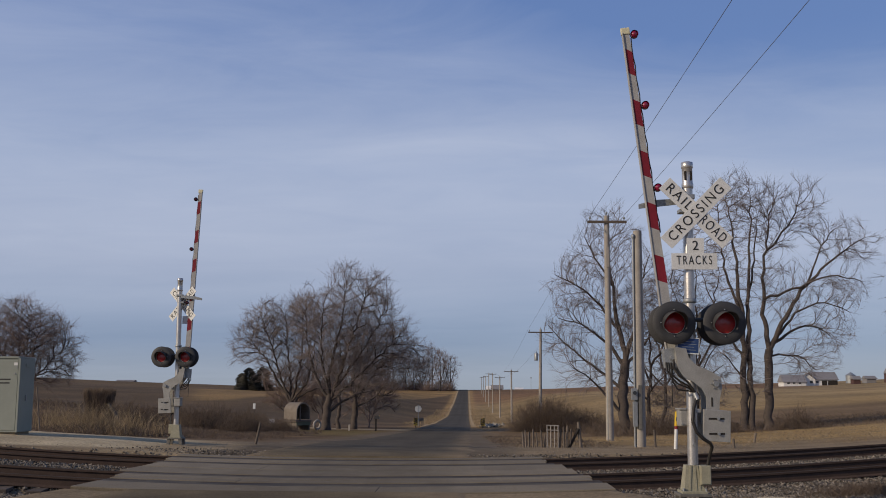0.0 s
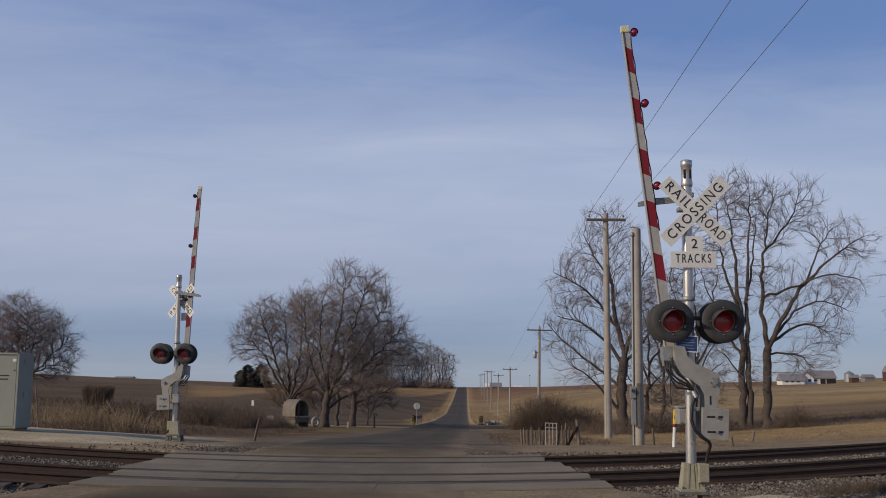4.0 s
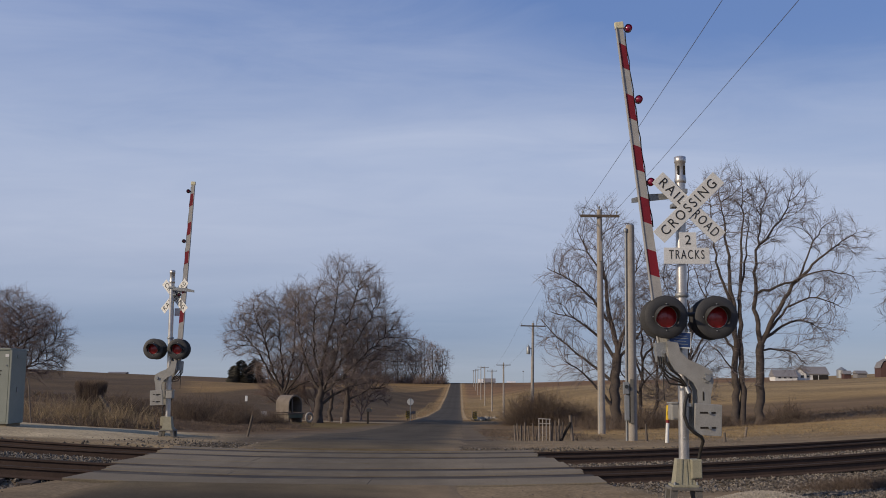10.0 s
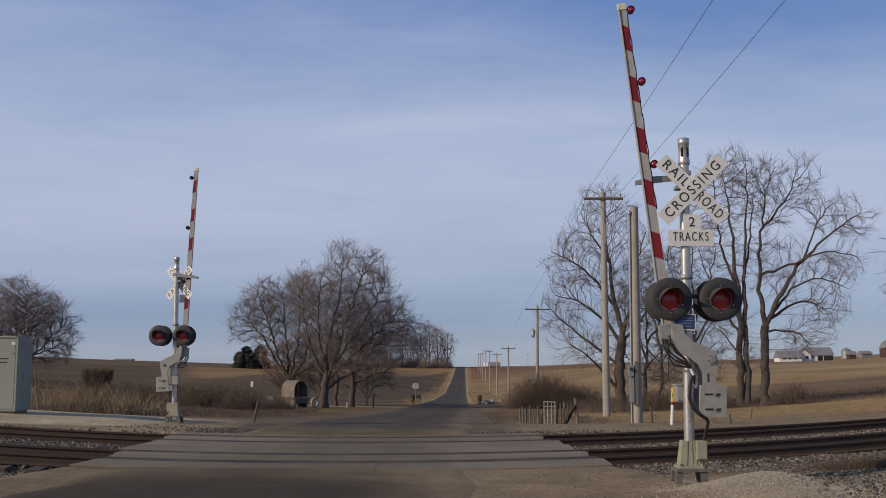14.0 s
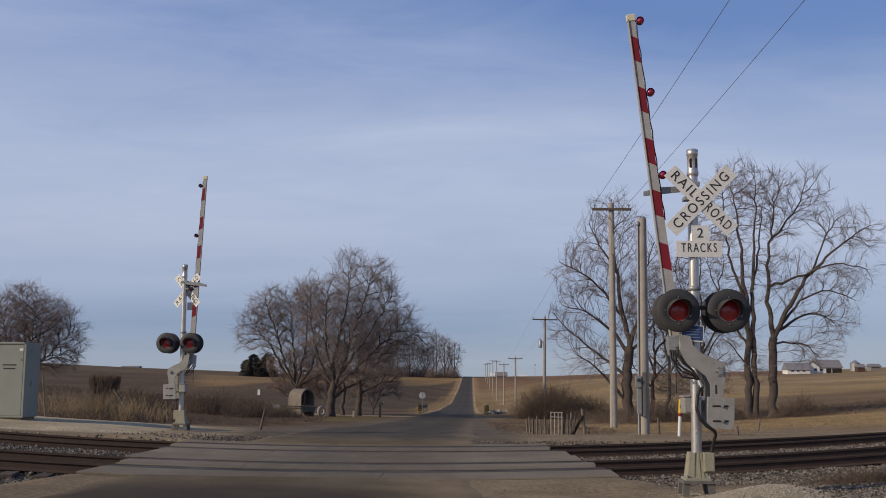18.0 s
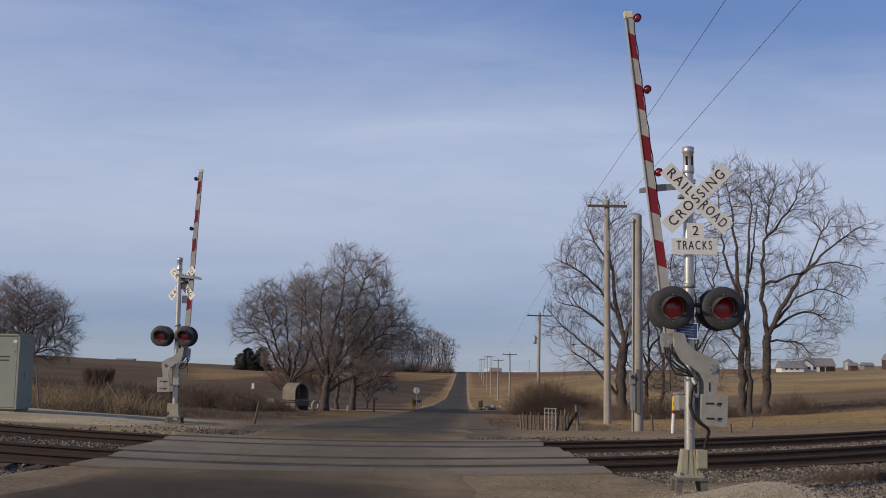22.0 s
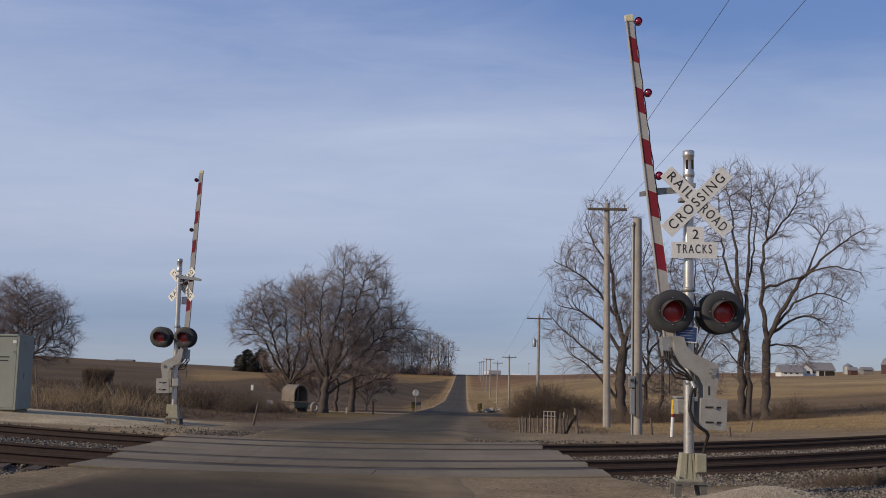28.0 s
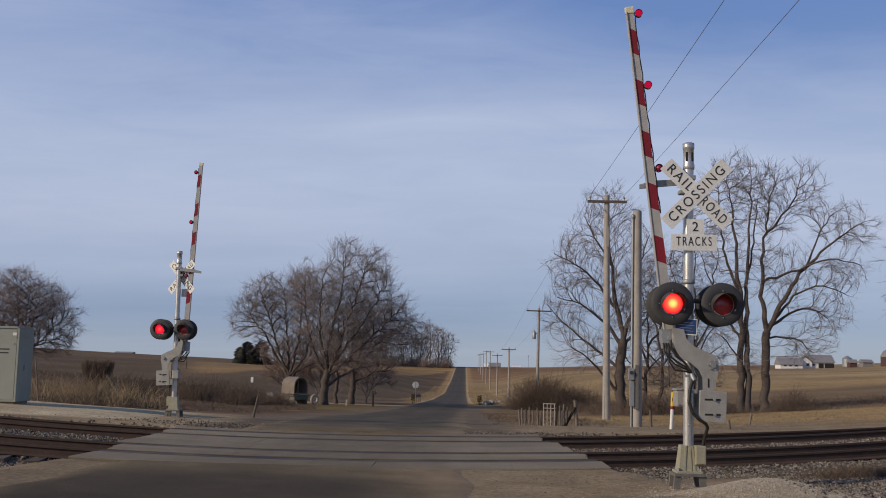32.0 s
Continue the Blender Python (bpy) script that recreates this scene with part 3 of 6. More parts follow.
def build_tracks():
    xs = np.r_[np.linspace(-160, -14, 20), np.linspace(-13, 13, 53), np.linspace(14, 160, 20)]
    for near, pair in (("near", RAILS[:2]), ("far", RAILS[2:])):
        track = thing("railway_track", "rusty steel rails on dark timber sleepers in stone ballast", "railway track", "two tracks", kind="structure")
        for y0 in pair:
            vs, n = [], len(RAIL_SECTION)
            ca, sa = math.cos(math.atan(SLOPE)), math.sin(math.atan(SLOPE))
            for x in xs:
                y = float(rail_y(x, y0))
                z = float(fall(x, y)) + 0.008
                vs += [(x - sa * s, y + ca * s, z + h) for s, h in RAIL_SECTION]
            fs = [(k * n + j, k * n + (j + 1) % n, (k + 1) * n + (j + 1) % n, (k + 1) * n + j) for k in range(len(xs) - 1) for j in range(n)]
            top = [f for i, f in enumerate(fs) if i % n in (6, 7, 8)]
            rest = [f for i, f in enumerate(fs) if i % n not in (6, 7, 8)]
            rail = part("rail", Mesh().add(vs, rest), RUST, track)
            part("rail_head", Mesh().add(vs, top), RAILTOP, rail, "worn brownish steel running surface")
        tie = Mesh().box((0.22, 2.6, 0.17), bevel=0.012).data("sleeper", TIE)
        mid = sum(pair) / 2
        for k in range(-38, 39):
            x = -1.9 + k * 0.52
            y = float(rail_y(x, mid))
            if edge_x(y, -1) + 0.2 < x < edge_x(y, 1) - 0.2:
                continue
            part("sleeper", tie, TIE, track, at=pose(x, y, float(fall(x, y)) - 0.254 + 0.008 * math.sin(k * 2.1), 0, 0, math.degrees(math.atan(SLOPE)) + 0.8 * math.sin(k * 3.7)))


# ---- loose stone ----
def stones(name, label, xs, ys, zs, sizes, material, seed):
    """Many small broken stones, joined into one mesh."""
    rng = np.random.default_rng(seed)
    base = np.array([(1, 0, 0), (-1, 0, 0), (0, 1, 0), (0, -1, 0), (0, 0, 1), (0, 0, -1)], float)
    tri = np.array([(0, 2, 4), (2, 1, 4), (1, 3, 4), (3, 0, 4), (2, 0, 5), (1, 2, 5), (3, 1, 5), (0, 3, 5)])
    n = len(xs)
    v = base[None] * rng.uniform(0.55, 1.25, (n, 6, 1)) + rng.normal(0, 0.22, (n, 6, 3))
    a = rng.uniform(0, 6.28, n)
    c, s = np.cos(a), np.sin(a)
    v = np.stack([c[:, None] * v[..., 0] - s[:, None] * v[..., 1], s[:, None] * v[..., 0] + c[:, None] * v[..., 1], v[..., 2] * 0.75], -1)
    v = v * (sizes[:, None, None] * 0.5) + np.stack([xs, ys, zs + sizes * 0.15], -1)[:, None]
    f = (tri[None] + (np.arange(n) * 6)[:, None, None]).reshape(-1, 3)
    ob = new(name, raw(name, v.reshape(-1, 3), f, material))
    return tagged(ob, label, "gravel", kind="stuff")


def build_stone():
    rng = np.random.default_rng(5)
    x = rng.uniform(-10.5, 11.5, 105000)
    y = rng.uniform(12.0, 27, 105000)
    keep = rng.uniform(0, 1, 105000) < bed(x, y) * 0.98
    x, y = x[keep], y[keep]
    stones("ballast", "grey broken stone ballast of the track bed", x, y, land(x, y), rng.uniform(0.03, 0.075, len(x)), STONE, 1)
    x, y = rng.uniform(3.6, 10.5, 30000), rng.uniform(10.5, 16.5, 30000)
    keep = rng.uniform(0, 1, 30000) < smooth(3.6, 5.2, x + 0.5 * wob(x, y, 0.8, 2))
    x, y = x[keep], y[keep]
    stones("track_side_stone", "mixed broken stone beside the track", x, y, land(x, y), rng.uniform(0.02, 0.06, len(x)), STONE, 6)
    x, y = rng.normal(3.52, 0.56, 20000), rng.normal(11.9, 0.7, 20000)
    keep = (x > 0.9) & (y > 9)
    x, y = x[keep], y[keep]
    stones("gravel_heap", "heap of pale crushed limestone round the signal foot", x, y, land(x, y), rng.uniform(0.008, 0.026, len(x)), HEAPSTONE, 2)
    x, y = rng.uniform(-12, 8, 30000), rng.uniform(9, 31, 30000)
    off = smooth(2.7, 3.6, np.abs(x - ROAD_X)) * (1 - bed(x, y)) * (1 - on_crossing(x, y) * (y > 14.8) * (y < 23.5))
    patch = 0.25 + 0.75 * smooth(-0.2, 0.6, wob(x, y, 0.7, 5))
    keep = rng.uniform(0, 1, 30000) < off * patch * np.where(x > 0, 0.8, 0.5) * (1 - smooth(-6.5, -7.5, x) * smooth(22, 24, y))
    x, y = x[keep], y[keep]
    stones("shoulder_gravel", "scattered pale gravel on the road shoulders", x, y, land(x, y), rng.uniform(0.010, 0.034, len(x)), PEBBLE, 3)
    # spilled stones at the ends of the crossing panels
    x = np.r_[rng.normal(1.9, 0.9, 900), rng.normal(-5.2, 1.1, 900)]
    y = np.r_[rng.normal(23.6, 0.35, 900), rng.normal(23.0, 0.5, 900)]
    stones("spilled_stone", "stones spilled beside the crossing panels", x, y, land(x, y) + 0.01, rng.uniform(0.015, 0.06, 1800), STONE, 4)


# ---- crossing signals ----
def disc(m, r, y0, y1, at=(0, 0, 0), n=28, hole=0.0):
    """A round plate in the x, z plane."""
    t = pose(0, 0, 0, 90)
    prof = [(hole, 0), (r, 0), (r, y1 - y0), (hole, y1 - y0)]
    m.lathe([(a, -b) for a, b in prof], (at[0], at[1] + y0, at[2]), t, n, smooth=False)


def flasher(signal, x, z, face, phase, yaw, lit):
    """One lamp of a flasher pair: black disc, hood, red lens and the lamp behind it."""
    unit_m = pose(x, face * -0.16, z, 0, 0, (0 if face > 0 else 180) + yaw)
    m = Mesh()
    t = pose(0, 0, 0, 90)
    # shallow dished disc with a rolled rim and a middle hole for the lens
    m.lathe([(0.134, -0.012), (0.15, -0.008), (0.258, -0.004), (0.268, 0.004), (0.264, 0.010), (0.15, 0.008), (0.134, 0.0)], (0, 0, 0), t, 36)
    unit = part("flasher", m, BLACK, signal, "matt black round background with red lens", at=unit_m)
    b = Mesh()
    b.lathe([(0.0, -0.20), (0.10, -0.20), (0.14, -0.15), (0.146, -0.02), (0.14, 0.0)], (0, 0, 0), t, 24)
    part("lamp_housing", b, BLACK, unit)
    h = Mesh()
    # hood: a sleeve cut away below, longest at the top
    n, ring = 22, []
    for k in range(n + 1):
        a = radians(-28 + 236 * k / n)
        reach = 0.08 + 0.17 * max(0.0, math.sin(a)) ** 0.7
        for r in (0.146, 0.140):
            ring.append((r * math.cos(a), -0.005, r * math.sin(a)))
            ring.append((r * 1.02 * math.cos(a), -reach, r * 1.02 * math.sin(a) - 0.02))
    fs = []
    for k in range(n):
        i, j = 4 * k, 4 * (k + 1)
        fs += [(i, j, j + 1, i + 1), (i + 2, i + 3, j + 3, j + 2), (i + 1, j + 1, j + 3, i + 3)]
    h.add(ring, fs, True)
    part("hood", h, BLACK, unit)
    ln = Mesh().lathe([(0.134, 0.0), (0.11, 0.012), (0.06, 0.022), (0.0, 0.026)], (0, 0, 0), t, 28)
    part("lens", ln, LENS, unit, "ribbed red glass lens")
    rim = Mesh().lathe([(0.132, 0.0), (0.132, 0.012), (0.139, 0.012), (0.139, 0.0)], (0, 0, 0), t, 28)
    part("lens_ring", rim, GALV, unit, "thin bright retaining ring")
    for k in range(4):
        a = radians(45 + 90 * k)
        part("bolt", Mesh().tube((0.165 * math.cos(a + 0.78), -0.012, 0.165 * math.sin(a + 0.78)), (0.165 * math.cos(a + 0.78), -0.024, 0.165 * math.sin(a + 0.78)), 0.007, n=6), GALV, unit)
    lamp = Mesh().lathe([(0.126, 0.0), (0.105, 0.012), (0.06, 0.020), (0.0, 0.024)], (0, 0, 0), t, 28)
    part("lamp", lamp, lit, unit, "red lamp that glows when lit", at=pose(0, 0.06, 0))["phase"] = phase
    return unit


def stripe(s0, s1, w0, w1, length, y, slant):
    """A slanted band on the arm's face between two lengths."""
    m = Mesh()
    w = lambda s: w0 + (w1 - w0) * s / length
    a, b = w(s0) / 2 + 0.001, w(s1) / 2 + 0.001
    m.prism([(-a, s0 + slant), (a, s0 - slant), (b, s1 - slant), (-b, s1 + slant)], -y, y)
    return m


def build_signal(name, at, label, lean, L, lamps, board_yaw, wide_plate=True):
    """A crossing signal with flashers, crossed boards and a raised gate arm; its face looks to -y."""
    s = thing(name, label, "crossing signal", "pair of crossing signals", at=at)
    # foot: steel stand and tapered casting
    for sx in (-1, 1):
        for sy in (-1, 1):
            part("stand_leg", Mesh().prism([(sx * 0.13, 0), (sx * 0.20, 0), (sx * 0.185, 0.15), (sx * 0.10, 0.15)][:: sx], sy * 0.14 - 0.03, sy * 0.14 + 0.03), DARKSTEEL, s, "splayed dark steel foot")
    part("stand_top", Mesh().box((0.38, 0.38, 0.035), (0, 0, 0.165), bevel=0.006), DARKSTEEL, s)
    cas = Mesh()
    b0, b1, h0, h1 = 0.128, 0.086, 0.183, 0.515
    cas.add([(-b0, -b0, h0), (b0, -b0, h0), (b0, b0, h0), (-b0, b0, h0), (-b1, -b1, h1), (b1, -b1, h1), (b1, b1, h1), (-b1, b1, h1)],
            [(3, 2, 1, 0), (4, 5, 6, 7), (0, 1, 5, 4), (1, 2, 6, 5), (2, 3, 7, 6), (3, 0, 4, 7)])
    for k in (-0.06, 0.02, 0.07):
        cas.add([(k - 0.012, -b0 - 0.006, h0), (k + 0.012, -b0 - 0.006, h0), (k * 0.6 + 0.012, -b1 - 0.012, h1), (k * 0.6 - 0.012, -b1 - 0.012, h1), (k - 0.012, -b0 + 0.03, h0), (k + 0.012, -b0 + 0.03, h0), (k * 0.6 + 0.012, -b1 + 0.02, h1), (k * 0.6 - 0.012, -b1 + 0.02, h1)],
                [(0, 1, 2, 3), (1, 5, 6, 2), (4, 0, 3, 7), (3, 2, 6, 7)])
    part("base_casting", cas, BASEPAINT, s, "olive-grey painted tapered casting")
    part("base_flange", Mesh().box((0.31, 0.31, 0.03), (0, 0, 0.197), bevel=0.005), BASEPAINT, s)
    jb = part("junction_box", Mesh().box((0.135, 0.17, 0.235), (0.135, -0.06, 0.40), bevel=0.012), BASEPAINT, s, "olive-grey cast junction box")
    part("box_lid", Mesh().box((0.115, 0.012, 0.205), (0.135, -0.152, 0.40), bevel=0.005), BASEPAINT, jb)
    for k in (-1, 1):
        part("anchor_bolt", Mesh().tube((k * 0.135, -0.14, 0.20), (k * 0.135, -0.14, 0.245), 0.014, n=6), GALV, s)
    # mast with its slotted cap
    part("mast", Mesh().tube((0.015, 0, 0.50), (0.05, 0, 4.03), 0.0635, n=24), MASTALU, s, "brushed aluminium pipe mast")
    cap = Mesh().lathe([(0.066, 3.96), (0.074, 3.98), (0.074, 4.02), (0.067, 4.04), (0.066, 4.22), (0.074, 4.23), (0.074, 4.30), (0.05, 4.31), (0.0, 4.315)], (0.052, 0, 0), n=24)
    cp = part("mast_cap", cap, MASTALU, s, "slotted aluminium pinnacle")
    for k in (-1, 1):
        part("slot", Mesh().box((0.03, 0.02, 0.12), (0.052 + k * 0.035, -0.058, 4.12), bevel=0.008), HOLE, cp)
    # crossed boards
    cz = 3.635
    for ang, words in ((-45, (("RAIL", -0.29), ("ROAD", 0.29))), (45, (("CROSSING", 0.0),))):
        fwd = -0.095 if ang > 0 else -0.085
        bl = Mesh().box((1.09, 0.006, 0.20), bevel=0.0025)
        blade = part("crossbuck_blade", bl, WHITE, s, "white blade with black letters", at=pose(0.13 if wide_plate else 0.03, 0, cz, 0, 0, board_yaw) @ pose(0, fwd, 0, 0, -ang, 0))
        for text, off in words:
            part("lettering", lettering(text, 0.175, 0.002, 0.93 if len(text) > 4 else 0.39), INK, blade, at=pose(off, -0.0045, 0))
            part("lettering", lettering(text, 0.175, 0.002, 0.93 if len(text) > 4 else 0.39), INK, blade, at=pose(-off, 0.0045, 0, 0, 0, 180))
    part("sign_clamp", Mesh().box((0.16, 0.14, 0.05), (0, -0.01, cz + 0.03), bevel=0.01), GALV, s)
    # plate with the number of tracks
    tp = part("track_plate", Mesh().box((0.215, 0.006, 0.205), bevel=0.002), WHITE, s, "white plate with a black figure", at=pose(0.11 if wide_plate else -0.13, -0.08, 3.215))
    part("lettering", lettering("2", 0.17, 0.002), INK, tp, at=pose(0, -0.0045, 0))
    tq = wide_plate and part("tracks_plate", Mesh().box((0.57, 0.006, 0.205), bevel=0.002), WHITE, s, "white plate reading TRACKS in black", at=pose(0.09, -0.086, 3.02))
    if wide_plate:
        part("lettering", lettering("TRACKS", 0.16, 0.002, 0.44), INK, tq, at=pose(0, -0.0045, 0.01))
    # flasher cross-arm, pairs on both faces
    part("flasher_arm", Mesh().tube((-0.22, 0, 2.29), (0.42, 0, 2.29), 0.028, n=12), BLACK, s)
    part("arm_clamp", Mesh().lathe([(0.07, 2.50), (0.085, 2.51), (0.085, 2.55), (0.07, 2.56)], (0.035, 0, 0), n=20), GALV, s)
    for face, yaw in ((1, 2), (-1, -2)):
        for x, ph in ((-0.20, 0), (0.42, 1)):
            flasher(s, x, 2.245, face, ph if face > 0 else 1 - ph, yaw, LIT if wide_plate else LITFAR)
    # blue notice
    bp = part("blue_notice", Mesh().box((0.275, 0.005, 0.20), bevel=0.002), BLUE, s, "small blue enamel notice with a white edge", at=pose(-0.03, -0.13, 1.965, 0, 3))
    for k, (wd, zz) in enumerate(((0.17, 0.05), (0.20, 0.02), (0.15, -0.015), (0.19, -0.05))):
        part("print_line", Mesh().box((wd, 0.002, 0.006), (0, -0.0035, zz)), GALV, bp)
    for sx, sz, cx, cz2 in ((0.275, 0.008, 0, 0.096), (0.275, 0.014, 0, -0.094), (0.008, 0.18, -0.134, 0), (0.008, 0.18, 0.134, 0)):
        part("border", Mesh().box((sx, 0.002, sz), (cx, -0.0035, cz2)), WHITE, bp)
    # gate mechanism: goose-neck side plates, counterweights, hose
    neck = [(-0.20, 1.95), (-0.06, 1.93), (-0.03, 1.82), (0.07, 1.72), (0.22, 1.66), (0.355, 1.58), (0.365, 1.46), (0.33, 1.30), (0.32, 1.16), (0.32, 1.00), (0.15, 1.00), (0.17, 1.20), (0.17, 1.34), (0.12, 1.44), (0.02, 1.52), (-0.10, 1.58), (-0.16, 1.68)]
    part("gate_neck", Mesh().prism(neck, -0.155, -0.125), ALU, s, "grey cast-aluminium goose-neck side plate")
    part("gate_neck", Mesh().prism(neck, 0.125, 0.155), ALU, s, "grey cast-aluminium goose-neck side plate")
    part("neck_web", Mesh().box((0.06, 0.26, 0.3), (-0.16, 0, 1.84), pose(0, 0, 0, 0, 8), 0.01), ALU, s)
    part("gate_pivot", Mesh().tube((0.29, -0.19, 1.50), (0.29, 0.19, 1.50), 0.035, n=16), GALV, s)
    for k in range(6):
        a = k * math.pi / 3
        part("pivot_bolt", Mesh().tube((0.29 + 0.055 * math.cos(a), -0.155, 1.50 + 0.055 * math.sin(a)), (0.29 + 0.055 * math.cos(a), -0.175, 1.50 + 0.055 * math.sin(a)), 0.011, n=6), GALV, s)
    cw = part("counterweight", Mesh().box((0.33, 0.05, 0.38), (0.275, -0.185, 0.995), pose(0, 0, 0, 0, 3), 0.008), ALU, s, "grey cast counterweight plate with slots")
    part("counterweight", Mesh().box((0.33, 0.05, 0.38), (0.275, 0.185, 0.995), pose(0, 0, 0, 0, 3), 0.008), ALU, s)
    for dz in (0.08, -0.10):
        part("slot", Mesh().box((0.19, 0.004, 0.022), (0.27, -0.212, 1.0 + dz)), HOLE, cw)
        part("slot_bolt", Mesh().tube((0.29, -0.21, 1.0 + dz), (0.29, -0.24, 1.0 + dz), 0.018, n=6), GALV, cw)
    for dz in (0.08, -0.10):
        part("slot", Mesh().box((0.19, 0.004, 0.022), (0.27, 0.212, 1.0 + dz)), HOLE, cw)
        part("slot_bolt", Mesh().tube((0.29, 0.21, 1.0 + dz), (0.29, 0.24, 1.0 + dz), 0.018, n=6), GALV, cw)
    part("slot", Mesh().box((0.018, 0.004, 0.11), (0.235, -0.158, 1.28)), HOLE, s)
    part("mechanism_box", Mesh().box((0.17, 0.22, 0.20), (-0.045, 0.10, 1.08), bevel=0.02), ALU, s, "cast gate mechanism housing")
    part("mechanism_lid", Mesh().box((0.19, 0.24, 0.022), (-0.045, 0.10, 1.19), bevel=0.008), ALU, s)
    part("hose_gland", Mesh().tube((0.04, -0.12, 1.38), (0.06, -0.17, 1.30), 0.03, n=10), GALV, s)
    hose = [(0.05, -0.16, 1.33), (0.00, -0.20, 1.2), (-0.02, -0.22, 1.05), (0.02, -0.23, 0.92), (0.10, -0.22, 0.84), (0.185, -0.2, 0.79), (0.215, -0.17, 0.74), (0.20, -0.13, 0.66), (0.185, -0.10, 0.585), (0.175, -0.09, 0.51)]
    part("cable_hose", Mesh().path(hose, 0.021, 8), RUBBER, s, "black flexible cable hose")
    hose = [(-0.20, -0.10, 1.80), (-0.22, -0.16, 1.70), (-0.16, -0.18, 1.60), (-0.05, -0.16, 1.52), (0.02, -0.15, 1.42)]
    part("arm_cable", Mesh().path(hose, 0.014, 6), RUBBER, s)
    for k, (sag, out) in enumerate(((0.10, 0.0), (0.17, 0.03), (0.05, -0.03))):
        hose = [(-0.27 + out, -0.09, 1.76), (-0.26 + out, -0.12, 1.70 - sag), (-0.17, -0.13, 1.60 - sag), (-0.04, -0.12, 1.50 - sag * 0.5), (0.05, -0.10, 1.40)]
        part("arm_cable", Mesh().path(hose, 0.011, 6), RUBBER, s)
    part("hanging_cord", Mesh().path([(-0.235, -0.12, 1.62), (-0.24, -0.125, 1.45), (-0.235, -0.12, 1.22)], 0.006, 5), RUBBER, s)
    part("mast_fitting", Mesh().tube((0.02, -0.06, 0.76), (0.02, -0.10, 0.76), 0.022, n=8), GALV, s)
    part("mechanism_latch", Mesh().box((0.05, 0.03, 0.04), (0.055, -0.18, 1.17), bevel=0.008), GALV, s)
    for k in (-1, 1):
        part("mechanism_bolt", Mesh().tube((-0.045 + 0.06 * k, -0.012, 1.01), (-0.045 + 0.06 * k, -0.03, 1.01), 0.012, n=6), GALV, s)
    # raised arm: foot bracket, tapered box, red bands, three lamps and their cable
    root = pose(-0.18, 0.0, 1.70, 0, lean)
    w0, w1 = (0.140, 0.090) if wide_plate else (0.125, 0.090)
    arm = part("gate_arm", Mesh().add([(-w0 / 2, -0.03, 0.1), (w0 / 2, -0.03, 0.1), (w0 / 2, 0.03, 0.1), (-w0 / 2, 0.03, 0.1), (-w1 / 2, -0.02, L), (w1 / 2, -0.02, L), (w1 / 2, 0.02, L), (-w1 / 2, 0.02, L)],
                     [(3, 2, 1, 0), (4, 5, 6, 7), (0, 1, 5, 4), (1, 2, 6, 5), (2, 3, 7, 6), (3, 0, 4, 7)]), ARMWHITE, s, "raised white gate arm with slanted red bands", at=root)
    for k in range(6):
        s0 = (0.40 if wide_plate else 0.47) + 0.68 * (L - 0.3) / 4.07 * k
        part("red_band", stripe(s0, s0 + 0.33, w0, w1, L, 0.0305 - 0.0095 * s0 / L, 0.03), ARMRED, arm)
    part("edge_rib", Mesh().box((0.012, 0.075, L - 0.2), (-0.055, 0, L / 2 + 0.1), pose(0, 0, 0, 0, 0.35), 0.003), ARMWHITE, arm)
    part("arm_bracket", Mesh().box((0.20, 0.12, 0.24), (-0.22, -0.02, 1.82), pose(0, 0, 0, 0, lean), 0.012), GALV, s)
    part("bracket_bolt", Mesh().tube((-0.22, -0.08, 1.82), (-0.22, -0.11, 1.82), 0.03, n=6), GALV, s)
    part("arm_tip", Mesh().box((0.115, 0.06, 0.09), (0, 0, L + 0.02), bevel=0.01), YELLOWED, arm, "yellowed plastic end cap")
    part("arm_cord", Mesh().path([((w0 + (w1 - w0) * (1.7 + (L - 1.78) / 20 * k) / L) / 2 + 0.010 + 0.007 * math.sin(k * 2.3), -0.012, 1.7 + (L - 1.78) / 20 * k) for k in range(21)], 0.008, 5), RUBBER, arm)
    for k, sl in enumerate(lamps):
        wh = (w0 + (w1 - w0) * sl / L) / 2
        m = root @ pose(wh + 0.068, 0, sl, 0, -lean)
        g = part("arm_lamp", Mesh().lathe([(0.03, -0.05), (0.052, -0.03), (0.052, -0.02)], m=pose(0, 0, 0, 90), n=16), BLACK, s, "small round red arm lamp", at=m)
        part("lamp_bracket", Mesh().box((0.10, 0.02, 0.025), (-0.07, 0, 0)), GALV, g)
        part("lens", Mesh().lathe([(0.05, -0.03), (0.05, -0.005), (0.04, 0.02), (0.02, 0.032), (0.0, 0.035)], m=pose(0, 0, 0, 90), n=18), ARMLENS, g)
        part("lens", Mesh().lathe([(0.05, -0.03), (0.05, -0.005), (0.04, 0.02), (0.02, 0.032), (0.0, 0.035)], m=pose(0, 0, 0, -90), n=18), ARMLENS, g)
        lp = part("lamp", Mesh().lathe([(0.046, 0.0), (0.038, 0.014), (0.02, 0.026), (0.0, 0.03)], m=pose(0, 0, 0, 90), n=18).lathe([(0.046, 0.0), (0.038, 0.014), (0.02, 0.026), (0.0, 0.03)], m=pose(0, 0, 0, -90), n=18), LITSMALL, g, "red lamp that glows when lit")
        lp["phase"] = (2, 0, 1)[k]
    # bracket that steadies the raised arm
    part("arm_rest", Mesh().prism([(-0.56, 3.72), (0.0, 3.78), (0.0, 3.85), (-0.36, 3.83), (-0.56, 3.775)], 0.06, 0.09), GALV, s, "pressed-steel rest that steadies the arm")
